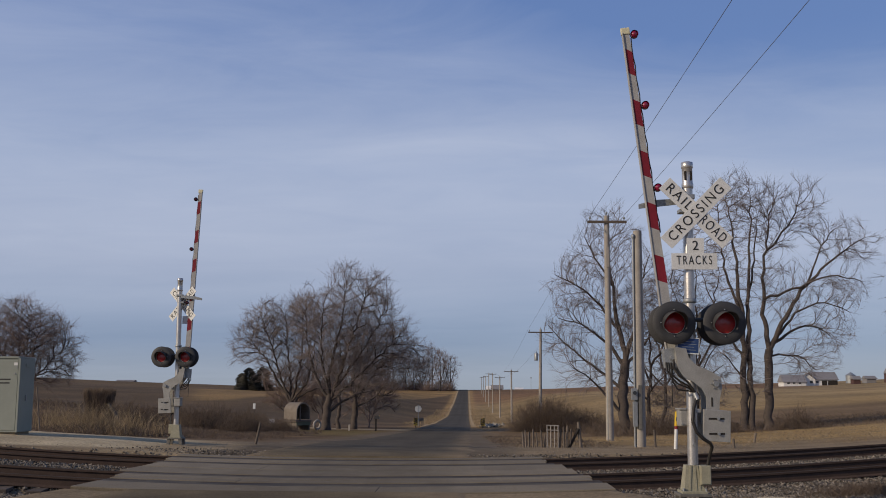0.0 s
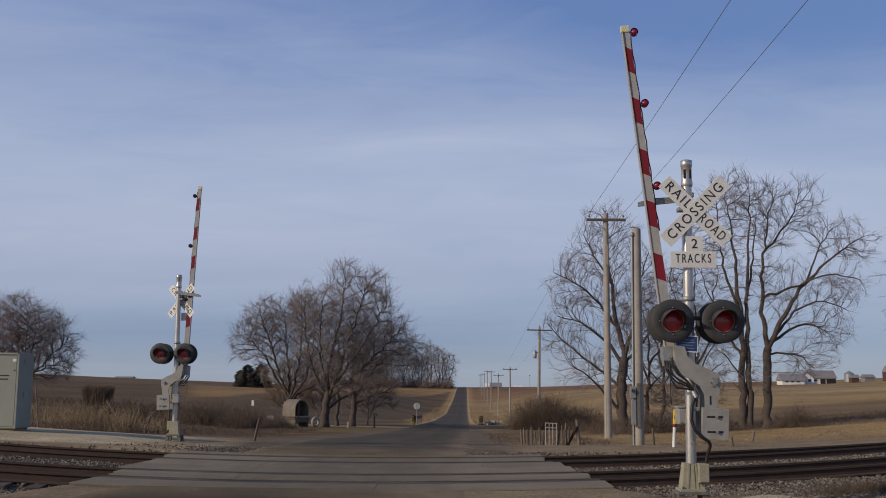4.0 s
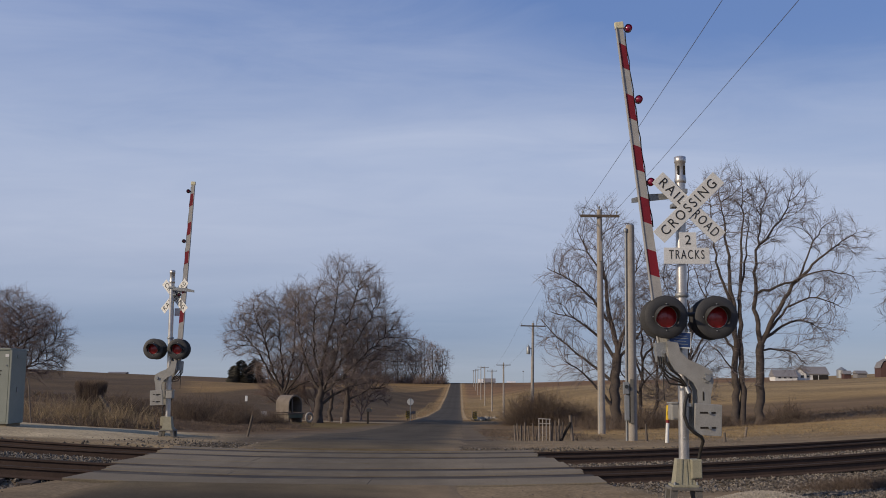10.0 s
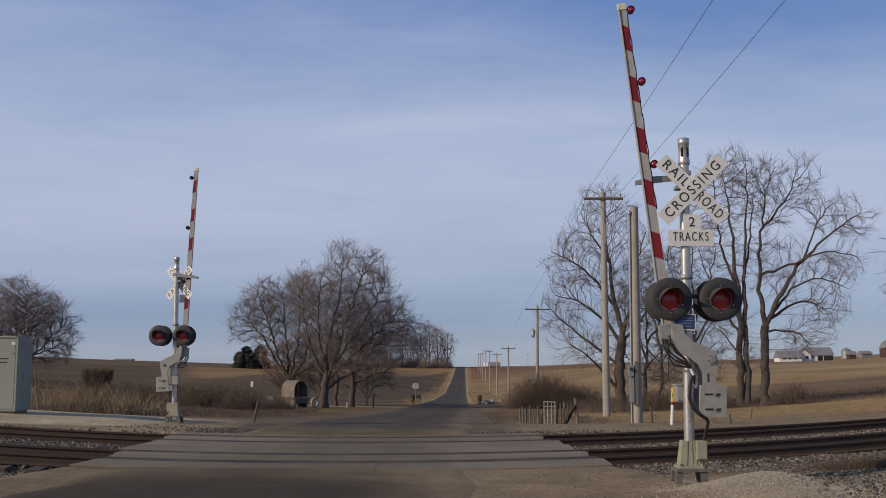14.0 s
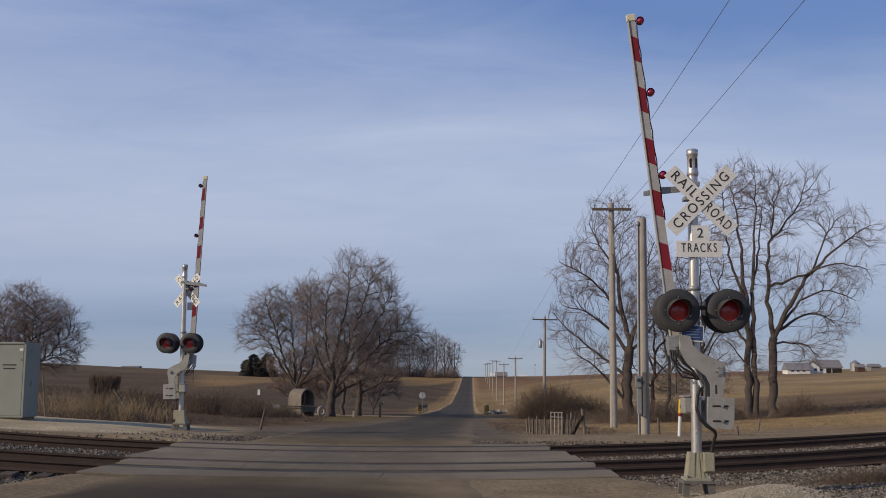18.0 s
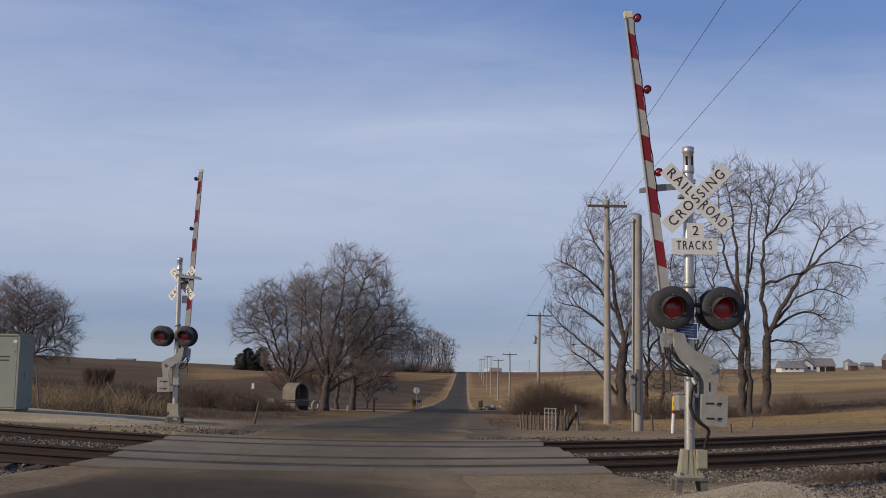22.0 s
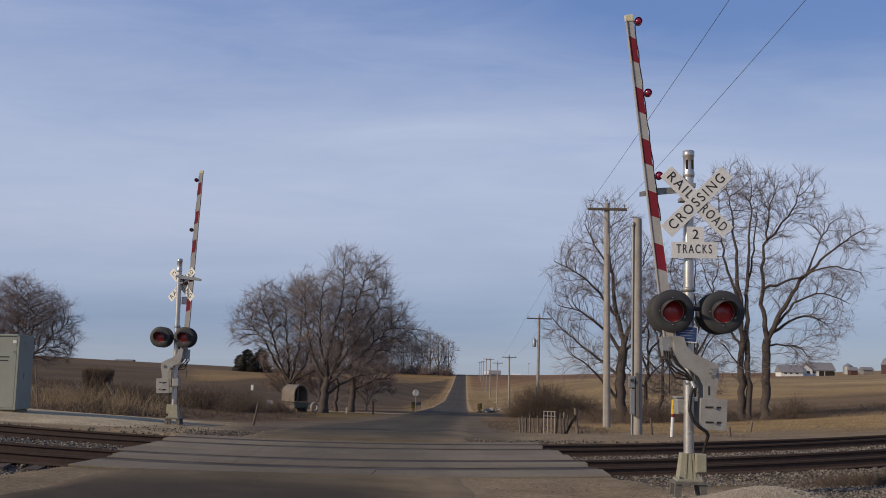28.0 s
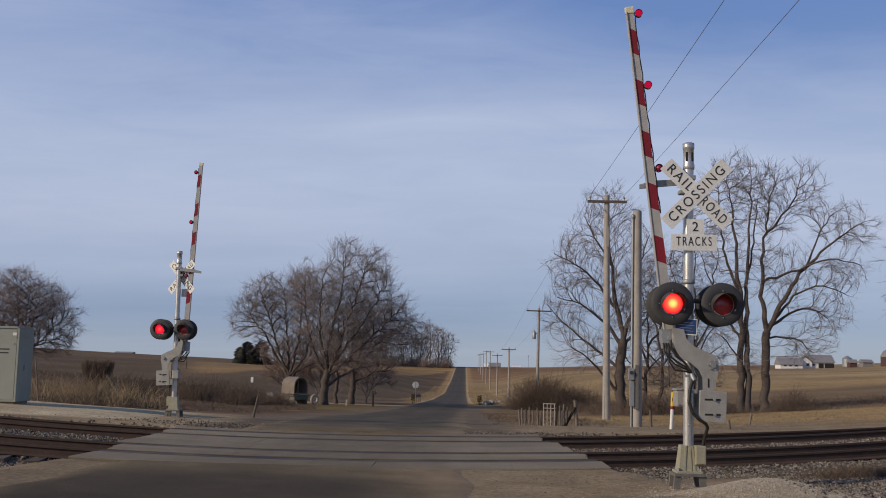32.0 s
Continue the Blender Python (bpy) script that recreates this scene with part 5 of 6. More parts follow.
def build_farm():
    house = build_house("farmhouse", "long white farmhouse with a grey shingle roof", 180, 518, 12.5, 10, 3.4, 7.0, SIDING, SHINGLE, openings=((-0.3, 2.6, 2.4), (2.6, 2.4, 2.4), (5.0, 2.4, 2.4)), windows=((-4.0, 2.0, 1.8, 1.2),))
    build_house("farmhouse", "white wing of the farmhouse with a grey roof", 163, 512, 11.0, 9, 2.5, 5.8, SIDING, SHINGLE, windows=((-3.2, 1.9, 1.8, 1.2), (-0.5, 1.9, 1.6, 1.2), (2.4, 1.9, 1.6, 1.2)))
    porch = Mesh()
    gable(porch, 7.2, 4.0, 3.3, 6.0, (-8.9, -1.2))
    part("gable_front", porch, SIDING, house, "white gable end with dark windows")
    eaves = Mesh()
    for k in (-1, 1):
        eaves.add([(-8.9 + k * 4.1, -1.7, 2.85), (-8.9, -1.7, 6.35), (-8.9, 3.0, 6.35), (-8.9 + k * 4.1, 3.0, 2.85)], [(0, 1, 2, 3)])
    part("gable_roof", eaves, SHINGLE, house)
    for k in (-1, 1):
        part("window", Mesh().box((1.5, 0.1, 1.3), (-8.9 + 1.6 * k, -1.24, 2.0)), GLASS, house)
    build_house("shed", "small dark shed beside the farmhouse", 200.5, 530, 3.6, 4, 3.0, 4.4, BARNRED, SHINGLE)
    build_house("shed", "low grey machine shed", 211, 538, 5.0, 6, 2.8, 4.0, SHINGLE, SHINGLE)
    b = thing("barn", "dark red gambrel barn with a white door and cupola", "barn", "farm buildings", at=pose(217.5, 518, ground_z(217.5, 518) - 0.3, 0, 0, -10))
    out = [(-4.6, 0), (4.6, 0), (4.6, 4.6), (3.2, 7.6), (0, 9.6), (-3.2, 7.6), (-4.6, 4.6)]
    part("wall", Mesh().prism(out, 0, 14), BARNRED, b)
    roof_m = Mesh()
    for k in range(2, 6):
        (xa, za), (xb, zb) = out[k], out[k + 1]
        roof_m.add([(xa * 1.06, -0.4, za + 0.15), (xb * 1.06, -0.4, zb + 0.15), (xb * 1.06, 14.4, zb + 0.15), (xa * 1.06, 14.4, za + 0.15)], [(0, 1, 2, 3)])
    part("roof", roof_m, SHINGLE, b)
    part("barn_door", Mesh().box((3.4, 0.12, 4.0), (1.4, -0.05, 2.2)), SIDING, b)
    part("loft_window", Mesh().box((1.2, 0.12, 1.2), (0, -0.05, 7.2)), SIDING, b)
    cu = part("cupola", Mesh().box((1.8, 1.8, 1.8), (0, 5, 10.2), bevel=0.05), SIDING, b)
    part("cupola_roof", Mesh().tube((0, 5, 11.1), (0, 5, 12.0), 1.4, 0.1, 4), SHINGLE, cu)
    g = thing("grain_bin", "round grey steel grain bin", "grain bin", at=pose(207, 556, ground_z(207, 556)))
    part("drum", Mesh().tube((0, 0, -0.5), (0, 0, 4.2), 2.6, n=24), GALV, g)
    part("cone", Mesh().tube((0, 0, 4.2), (0, 0, 5.8), 2.75, 0.3, 24), GALV, g)
    # buildings far down the road
    build_house("farmhouse", "distant grey-roofed farmhouse near the crest of the road", 18.6, 640, 7.0, 6, 1.1, 3.2, SIDING, SHINGLE)
    build_house("machine_shed", "distant white shed with a pale roof", 13.3, 640, 2.2, 4, 1.0, 2.8, SIDING, SIDING)
    build_house("machine_shed", "distant long white shed on the skyline", 32.4, 640, 4.4, 6, 0.8, 1.5, SIDING, SIDING)
    t = thing("radio_mast", "thin distant steel mast on the skyline", "mast", at=pose(39.8, 640, ground_z(39.8, 640) - 0.2))
    part("pole", Mesh().tube((0, 0, 0), (0, 0, 7.6), 0.10, 0.07, 6), GALV, t)
    part("head", Mesh().box((0.9, 0.3, 0.6), (0, 0, 7.4), bevel=0.05), GALV, t)
    build_house("machine_shed", "distant low grey shed on the skyline", -216.5, 640, 11, 6, 0.7, 1.3, SHINGLE, SHINGLE)


# ---- trees ----
def segments(p, q, r0, r1, n):
    """Tapered prisms from p to q, in numpy."""
    d = q - p
    d = d / np.maximum(np.linalg.norm(d, axis=1, keepdims=True), 1e-6)
    ref = np.where(np.abs(d[:, 2:3]) > 0.9, np.array([[1.0, 0, 0]]), np.array([[0, 0, 1.0]]))
    a = np.cross(d, ref)
    a /= np.linalg.norm(a, axis=1, keepdims=True)
    b = np.cross(d, a)
    th = np.arange(n) * 2 * np.pi / n
    ring = a[:, None] * np.cos(th)[None, :, None] + b[:, None] * np.sin(th)[None, :, None]
    v = np.concatenate([p[:, None] + ring * r0[:, None, None], q[:, None] + ring * r1[:, None, None]], 1)
    i = np.arange(n)
    f = np.stack([i, (i + 1) % n, n + (i + 1) % n, n + i], 1)
    f = (f[None] + (np.arange(len(p)) * 2 * n)[:, None, None]).reshape(-1, 4)
    return v.reshape(-1, 3), f


def sweep(pts, radii, n):
    """A tube with shared rings along a line of points."""
    d = np.gradient(pts, axis=0)
    d /= np.maximum(np.linalg.norm(d, axis=1, keepdims=True), 1e-6)
    ref = np.array([0.31, 0.95, 0.05])
    a = ref - d * (d @ ref)[:, None]
    a /= np.linalg.norm(a, axis=1, keepdims=True)
    b = np.cross(d, a)
    th = np.arange(n) * 2 * np.pi / n
    v = pts[:, None] + (a[:, None] * np.cos(th)[None, :, None] + b[:, None] * np.sin(th)[None, :, None]) * radii[:, None, None]
    i = np.arange(n)
    f = np.stack([i, (i + 1) % n, n + (i + 1) % n, n + i], 1)
    f = (f[None] + (np.arange(len(pts) - 1) * n)[:, None, None]).reshape(-1, 4)
    return v.reshape(-1, 3), f


def unit(v):
    return v / np.maximum(np.linalg.norm(v, axis=-1, keepdims=True), 1e-6)


def lead(pts, rng):
    """A limb's line: rounded corners, about 0.4 m a step, a little crooked."""
    p = np.array(pts, float)
    for _ in range(2):
        a, b = p[:-1] * 0.75 + p[1:] * 0.25, p[:-1] * 0.25 + p[1:] * 0.75
        p = np.concatenate([p[:1], np.stack([a, b], 1).reshape(-1, 3), p[-1:]])
    s = np.concatenate([[0], np.cumsum(np.linalg.norm(np.diff(p, axis=0), axis=1))])
    k = max(4, int(s[-1] / 0.4))
    u = np.linspace(0, s[-1], k)
    line = np.stack([np.interp(u, s, p[:, c]) for c in range(3)], 1)
    line[1:-1] += rng.normal(0, 0.05, (k - 2, 3))
    return line


def crown_points(rng, lobes, spacing):
    """Points spread through the crown's lobes, about one to each cube of that spacing."""
    out = []
    for k, (c, r) in enumerate(lobes):
        c, r = np.array(c, float), np.maximum(np.array(r, float) * 0.97 - 0.12, 0.6)
        n = max(12, int(4.19 * r.prod() / spacing ** 3))
        p = c + r * unit(rng.normal(0, 1, (n, 3))) * (rng.uniform(0, 1, (n, 1)) ** 0.36) * (1 + rng.normal(0, 0.09, (n, 1)))
        inside = np.zeros(n, bool)
        for c2, r2 in lobes[:k]:
            inside |= (((p - np.array(c2)) / np.array(r2)) ** 2).sum(1) < 1
        out.append(p[~inside])
    p = np.concatenate(out)
    return p[p[:, 2] > 0.4]


def grow(rng, seeds, ways, lobes, root, spacing, step, up, wander):
    """Branches that reach for the free space of the crown, fork and stop where it is filled.
    Returns places, parents and growing directions; the seeds come first, with no parents."""
    goal = crown_points(rng, lobes, spacing)
    n0, room = len(seeds), len(seeds) + 13000
    pos, way, parent = np.zeros((room, 3)), np.zeros((room, 3)), np.full(room, -1)
    pos[:n0], way[:n0], n = seeds, ways, n0
    born, kids = 0, np.zeros(room, int)
    near, dist = np.zeros(len(goal), int), np.full(len(goal), 1e9)
    for turn in range(90):
        for k in range(born, n, 400):
            d = np.linalg.norm(goal[:, None] - pos[None, k:min(k + 400, n)], axis=2)
            i = d.argmin(1)
            m = d[np.arange(len(goal)), i]
            better = m < dist
            near[better], dist[better] = i[better] + k, m[better]
        live = dist > spacing * 0.85
        goal, near, dist = goal[live], near[live], dist[live]
        if not len(goal):
            break
        pull = np.zeros((n, 3))
        np.add.at(pull, near, unit(goal - pos[near]))
        who = np.unique(near)
        who = who[kids[who] < np.where(who < n0, 2, 3)]
        if not len(who) or n + len(who) > room:
            break
        d = unit(pull[who]) + np.where(who < n0, 0.4, 1.6)[:, None] * way[who] + 0.5 * unit(pos[who] - root)
        d = unit(d + rng.normal(0, wander, (len(who), 3)) + np.array([0, 0, up]))
        born, m = n, n + len(who)
        pos[n:m], way[n:m], parent[n:m] = pos[who] + d * step * rng.uniform(0.8, 1.2, (len(who), 1)), d, who
        kids[who] += 1
        n = m
    return pos[:n], parent[:n], way[:n]


def build_tree(name, label, x, y, limbs, lobes, seed, spacing=0.62, step=0.30, twigs=2, shoot=0.55, twig=0.006, material=None, group="bare trees", up=0.10, depth=1.6, limb=1.0, wander=0.05, stout=2.2, droop=0.05, wood=None, haze=1.0):
    """A bare tree. limbs: (line of (x, z) points, thickness at its two ends), the bole first;
    lobes: (centre, radii) of the crown; all in metres from the foot."""
    rng = np.random.default_rng(seed)
    fine, bark = material or TWIG, wood or BARK
    tree = thing(name, label, "tree", group, at=pose(x, y, ground_z(x, y) - 0.1))
    lines, widths, ways = [], [], []
    for k, (pts, ra, rb) in enumerate(limbs):
        lean = 0.0 if k == 0 else depth * (((k * 0.618) % 1.0) * 2 - 1)
        u = np.linspace(0, 1, len(pts))
        along, start_y, pts = u if k else u * 0, 0.0, list(pts)
        if lines and pts[0][1] > 0.3:
            # a limb leaves the nearest limb or bole
            known = np.concatenate(lines)
            host = known[np.argmin((known[:, 0] - pts[0][0]) ** 2 + (known[:, 2] - pts[0][1]) ** 2)]
            pts[0], start_y = (host[0], host[2]), host[1]
        line = lead([(p[0], start_y + lean * g, p[1]) for p, g in zip(pts, along)], rng)
        w = np.linspace(ra * (limb if k else 0.9), max(rb, 0.02), len(line))
        if k == 0:
            w[0] *= 1.35
        lines.append(line)
        widths.append(w)
        ways.append(unit(np.gradient(line, axis=0)))
        v, f = sweep(line, w, 10)
        part("trunk" if k == 0 else "limb", raw("limb", v, f, bark, True), bark, tree)
    low = min(c[2] - r[2] for c, r in lobes) - 0.5
    seeds, wide, ways = np.concatenate(lines), np.concatenate(widths), np.concatenate(ways)
    fit = seeds[:, 2] > max(low, 0.6)
    seeds, wide, ways = seeds[fit], wide[fit], ways[fit]
    root = np.array(lines[0][-1]) - np.array([0, 0, 0.8])
    pos, parent, way = grow(rng, seeds, ways, lobes, root, spacing, step, up, wander)
    n0, n = len(seeds), len(pos)
    r = np.zeros(n)
    tip = np.ones(n, bool)
    tip[parent[n0:]] = False
    load = np.where(tip, (twig * 1.25) ** stout, 0.0)
    for i in range(n - 1, n0 - 1, -1):
        r[i] = load[i] ** (1 / stout)
        load[parent[i]] += load[i]
    r[:n0] = wide
    kid = np.arange(n0, n)
    host = parent[kid]
    r[kid] = np.minimum(r[kid], np.maximum(r[host] * 0.85, twig))
    thick = np.minimum(r[host], r[kid] * 1.3)
    stem = r[kid] > 0.021
    p, q = pos[host], pos[kid]
    v, f = segments(p[stem], q[stem], thick[stem], r[kid][stem], 5)
    part("crown", raw("crown", v, f, bark, True), bark, tree, "bare branching crown")
    v, f = segments(p[~stem], q[~stem], thick[~stem], r[kid][~stem], 3)
    tagged(part("branchwork", raw("branchwork", v, f, fine, True), fine, tree), kind="stuff")
    # fine shoots along the thin growth, the longest from its ends
    thin = kid[r[kid] < 0.045]
    who = np.concatenate([np.repeat(thin, twigs), thin[tip[thin]]])
    end = np.arange(len(who)) >= len(thin) * twigs
    side = unit(np.cross(way[who], rng.normal(0, 1, (len(who), 3))))
    a = np.where(end, rng.normal(0.22, 0.12, len(who)), rng.normal(0.48, 0.16, len(who)))[:, None]
    d = unit(way[who] * np.cos(a) + side * np.sin(a) + np.array([0, 0, up]))
    size = (shoot * rng.uniform(0.45, 1.25, len(who)) * np.where(end, 1.35, 1.0))[:, None]
    base = pos[who] - way[who] * (step * rng.uniform(0, 1, (len(who), 1)))
    last = base + unit(d + np.array([0, 0, -droop])) * size * 1.05
    mid = base * 0.55 + last * 0.45
    fork = mid + unit(d + rng.normal(0, 0.30, d.shape)) * size * 0.75
    m = len(who)
    v, f = segments(np.concatenate([base, mid]), np.concatenate([last, fork]), haze * np.r_[np.full(m, twig), np.full(m, twig * 0.75)], np.full(2 * m, haze * twig * 0.4), 3)
    tagged(part("fine_growth", raw("fine_growth", v, f, fine, True), fine, tree), kind="stuff")
    return tree


def build_trees():
    # yard trees left of the road
    build_tree("bare_tree", "large leafless yard tree with a thick dark bole", -11.8, 85,
               [([(0, 0), (0.1, 1.5), (0.3, 3.0)], 0.46, 0.27), ([(0.3, 2.8), (0.2, 4.2), (0.5, 6.4), (1.2, 9.0), (1.5, 12.0)], 0.21, 0.03),
                ([(0.3, 2.6), (1.1, 4.6), (1.8, 6.6), (2.6, 9.0), (3.3, 11.4)], 0.19, 0.03), ([(0.2, 1.7), (1.2, 2.4), (2.4, 2.9), (3.9, 3.4)], 0.17, 0.04),
                ([(0.2, 2.3), (-0.9, 4.4), (-1.6, 7.0), (-1.8, 9.4)], 0.18, 0.03), ([(0.3, 3.0), (-0.3, 5.4), (-0.4, 8.2), (-0.2, 10.4)], 0.16, 0.03),
                ([(0.3, 2.9), (1.6, 4.8), (3.4, 7.2), (4.7, 10.0)], 0.16, 0.03), ([(0.3, 2.2), (1.8, 3.7), (4.0, 5.8), (6.0, 7.8)], 0.17, 0.03)],
               [((1.2, 0, 7.8), (4.0, 3.4, 4.0)), ((1.5, 0, 11.6), (1.7, 1.7, 2.5)), ((3.7, 0, 10.5), (2.0, 2.0, 2.7)), ((5.0, 0, 7.6), (2.2, 2.2, 2.6)), ((-1.5, 0, 8.9), (1.8, 2.2, 2.7)), ((1.6, 0, 4.3), (2.9, 2.4, 1.7))],
               11, spacing=0.34, step=0.24, twigs=1, shoot=0.75, twig=0.0072, limb=0.75, up=0.08)
    build_tree("bare_tree", "leafless yard tree with spreading limbs behind the hut", -15.9, 93,
               [([(0, 0), (-0.1, 1.2), (-0.2, 2.4)], 0.40, 0.28), ([(-0.2, 2.2), (-1.2, 3.7), (-2.4, 6.0), (-4.4, 8.2)], 0.19, 0.03),
                ([(-0.2, 2.4), (-1.2, 4.7), (-2.1, 7.8), (-3.0, 10.2)], 0.17, 0.03), ([(-0.2, 2.2), (-0.4, 4.7), (-0.8, 7.8), (-1.1, 10.6)], 0.17, 0.03),
                ([(-0.1, 2.3), (0.5, 4.7), (0.8, 7.9), (0.7, 11.0)], 0.17, 0.03), ([(-0.1, 2.3), (1.3, 3.9), (1.9, 6.3), (2.1, 8.9)], 0.15, 0.03),
                ([(0, 2.0), (1.0, 3.2), (2.0, 3.5), (3.0, 3.5)], 0.13, 0.04)],
               [((-2.2, 0, 8.3), (2.8, 2.8, 3.2)), ((-4.2, 0, 7.6), (1.6, 1.8, 2.2)), ((0.5, 0, 9.3), (2.1, 2.2, 2.9)), ((-0.5, 0, 5.6), (2.7, 2.2, 2.0))],
               12, spacing=0.34, step=0.24, twigs=1, shoot=0.75, twig=0.0072, limb=0.75, up=0.08)
    build_tree("bare_tree", "leafless yard tree leaning over the drive", -10.3, 92,
               [([(0, 0), (0.1, 1.2), (0.2, 2.5)], 0.36, 0.24), ([(0.2, 2.4), (1.3, 4.4), (2.9, 6.4), (5.2, 7.6)], 0.16, 0.03), ([(0.2, 2.4), (0.7, 4.9), (1.9, 7.5), (3.2, 9.0)], 0.15, 0.03),
                ([(0.1, 1.8), (1.7, 2.9), (3.4, 3.2)], 0.13, 0.03), ([(0.2, 2.5), (-0.1, 4.9), (0.3, 8.0)], 0.15, 0.03)],
               [((1.8, 0, 6.9), (2.9, 2.6, 2.9)), ((4.8, 0, 6.6), (2.4, 2.0, 1.8)), ((2.4, 0, 4.4), (2.6, 2.0, 1.6))], 13, spacing=0.36, step=0.24, twigs=1, shoot=0.75, twig=0.0072, limb=0.75)
    build_tree("bare_tree", "straight slender leafless tree in the yard", -11.75, 93, [([(0, 0), (0.1, 2.4), (0.2, 5.0), (0, 8.0)], 0.22, 0.05)],
               [((0, 0, 6.6), (2.0, 2.0, 2.8))], 14, spacing=0.5, step=0.25, twigs=1, twig=0.008)
    # low brown growth among the yard trees
    for x, y, w, h, seed in ((-17.2, 99, 2.7, 6.0, 16), (-14.4, 101, 2.4, 6.2, 20), (-10.1, 105, 2.9, 6.2, 33)):
        build_tree("small_tree", "small brown leafless tree with dense fine twigs", x, y, [([(0, 0), (0, 0.8), (0.1, 1.6)], 0.10, 0.06), ([(0, 0.7), (-0.6, 1.8), (-w * 0.5, h * 0.6)], 0.07, 0.03), ([(0, 0.8), (0.6, 1.9), (w * 0.5, h * 0.6)], 0.07, 0.03), ([(0, 1.0), (0.1, 2.4), (-0.2, h * 0.7)], 0.07, 0.03)],
                   [((0, 0, h * 0.58), (w, w * 0.75, h * 0.42))], seed, spacing=0.40, step=0.25, twigs=2, shoot=0.75, twig=0.009, material=BROWNTWIG, group="small yard trees", wood=BROWNTWIG, up=0.14)
    # tree belt further along the road
    rnd = random.Random(4)
    for k in range(26):
        x, y = -92 + k * 3.3 + rnd.uniform(-1.2, 1.2), 600 + rnd.uniform(-25, 12)
        hgt = 19.5 + 2.8 * math.sin(k * 0.9) + 1.6 * math.sin(k * 2.3) + (2.0 if k in (18, 22, 26) else 0)
        build_tree("belt_tree", "leafless tree in a dense belt beside the road", x, y, [([(0, 0), (0.2, hgt * 0.3), (0.3 * math.sin(k), hgt * 0.8)], 0.34, 0.10), ([(0.1, hgt * 0.2), (-2.2, hgt * 0.45), (-3.0, hgt * 0.7)], 0.2, 0.08), ([(0.1, hgt * 0.25), (2.0, hgt * 0.5), (2.8, hgt * 0.75)], 0.2, 0.08)],
                   [((0, 0, hgt * 0.60), (4.2, 4.0, hgt * 0.42)), ((0, 0, hgt * 0.28), (3.6, 3.4, hgt * 0.26))], 30 + k, spacing=1.05, step=0.6, twigs=1, shoot=2.2, twig=0.022, material=FARTWIG, group="tree belt", stout=2.4, up=0.22, wander=0.03, haze=1.5)
    # left of the cabinet
    build_tree("bare_tree", "round leafless tree beyond the cabinet", -42.4, 96, [([(0, 0), (-0.1, 0.8), (-0.2, 1.5)], 0.30, 0.2)] + [([(0, 0.8 + 0.08 * k), (sx * 0.35, 1.7 + 0.2 * k), (sx, sz)], 0.11, 0.02) for k, (sx, sz) in enumerate(((-3.6, 5.4), (-2.5, 7.4), (-1.2, 8.6), (0.6, 8.6), (2.1, 7.4), (3.6, 5.4), (4.2, 3.4), (-3.8, 3.0)))],
               [((-0.1, 0, 5.2), (4.9, 3.6, 4.0)), ((-0.6, 0, 7.6), (3.0, 2.4, 2.4)), ((2.8, 0, 3.8), (2.4, 2.0, 2.2))], 15, spacing=0.36, step=0.25, twigs=1, shoot=0.85, twig=0.0085, limb=0.8, material=BROWNTWIG, up=0.05)
    # right of the road: tall open trees by the ditch
    build_tree("bare_tree", "tall leafless tree with low drooping limbs by the ditch", 9.1, 60,
               [([(0, 0), (0, 2.9), (0.2, 4.5)], 0.36, 0.26), ([(0.2, 4.4), (-0.3, 6.9), (-0.6, 10.2), (-0.7, 12.4)], 0.17, 0.02), ([(0.2, 4.4), (0.7, 6.2), (1.1, 8.9), (1.6, 10.6)], 0.13, 0.02),
                ([(0.1, 3.9), (-0.7, 5.5), (-1.9, 6.5), (-3.6, 7.0)], 0.12, 0.02), ([(-0.2, 6.2), (-1.4, 7.9), (-2.6, 8.9), (-3.9, 9.5)], 0.10, 0.02), ([(-0.1, 1.6), (-1.1, 2.5), (-2.4, 3.7), (-3.1, 4.0)], 0.10, 0.02),
                ([(-0.4, 8.9), (-1.4, 10.6), (-2.0, 11.9)], 0.08, 0.02), ([(0.2, 4.2), (1.5, 5.5), (2.4, 6.9), (3.1, 7.6)], 0.10, 0.02), ([(0, 2.6), (-1.4, 3.9), (-3.3, 5.5), (-4.2, 6.6)], 0.10, 0.02)],
               [((-0.7, 0, 10.8), (2.0, 1.8, 2.8)), ((-2.2, 0, 8.5), (2.1, 1.8, 2.5)), ((-3.0, 0, 5.7), (1.6, 1.5, 2.1)), ((0.6, 0, 7.4), (2.4, 1.9, 3.0)), ((1.6, 0, 9.0), (1.3, 1.3, 1.9)), ((-1.8, 0, 3.8), (2.0, 1.5, 1.4))],
               21, spacing=0.34, step=0.23, twigs=1, shoot=0.55, twig=0.0053, material=DARKTWIG, up=0.15)
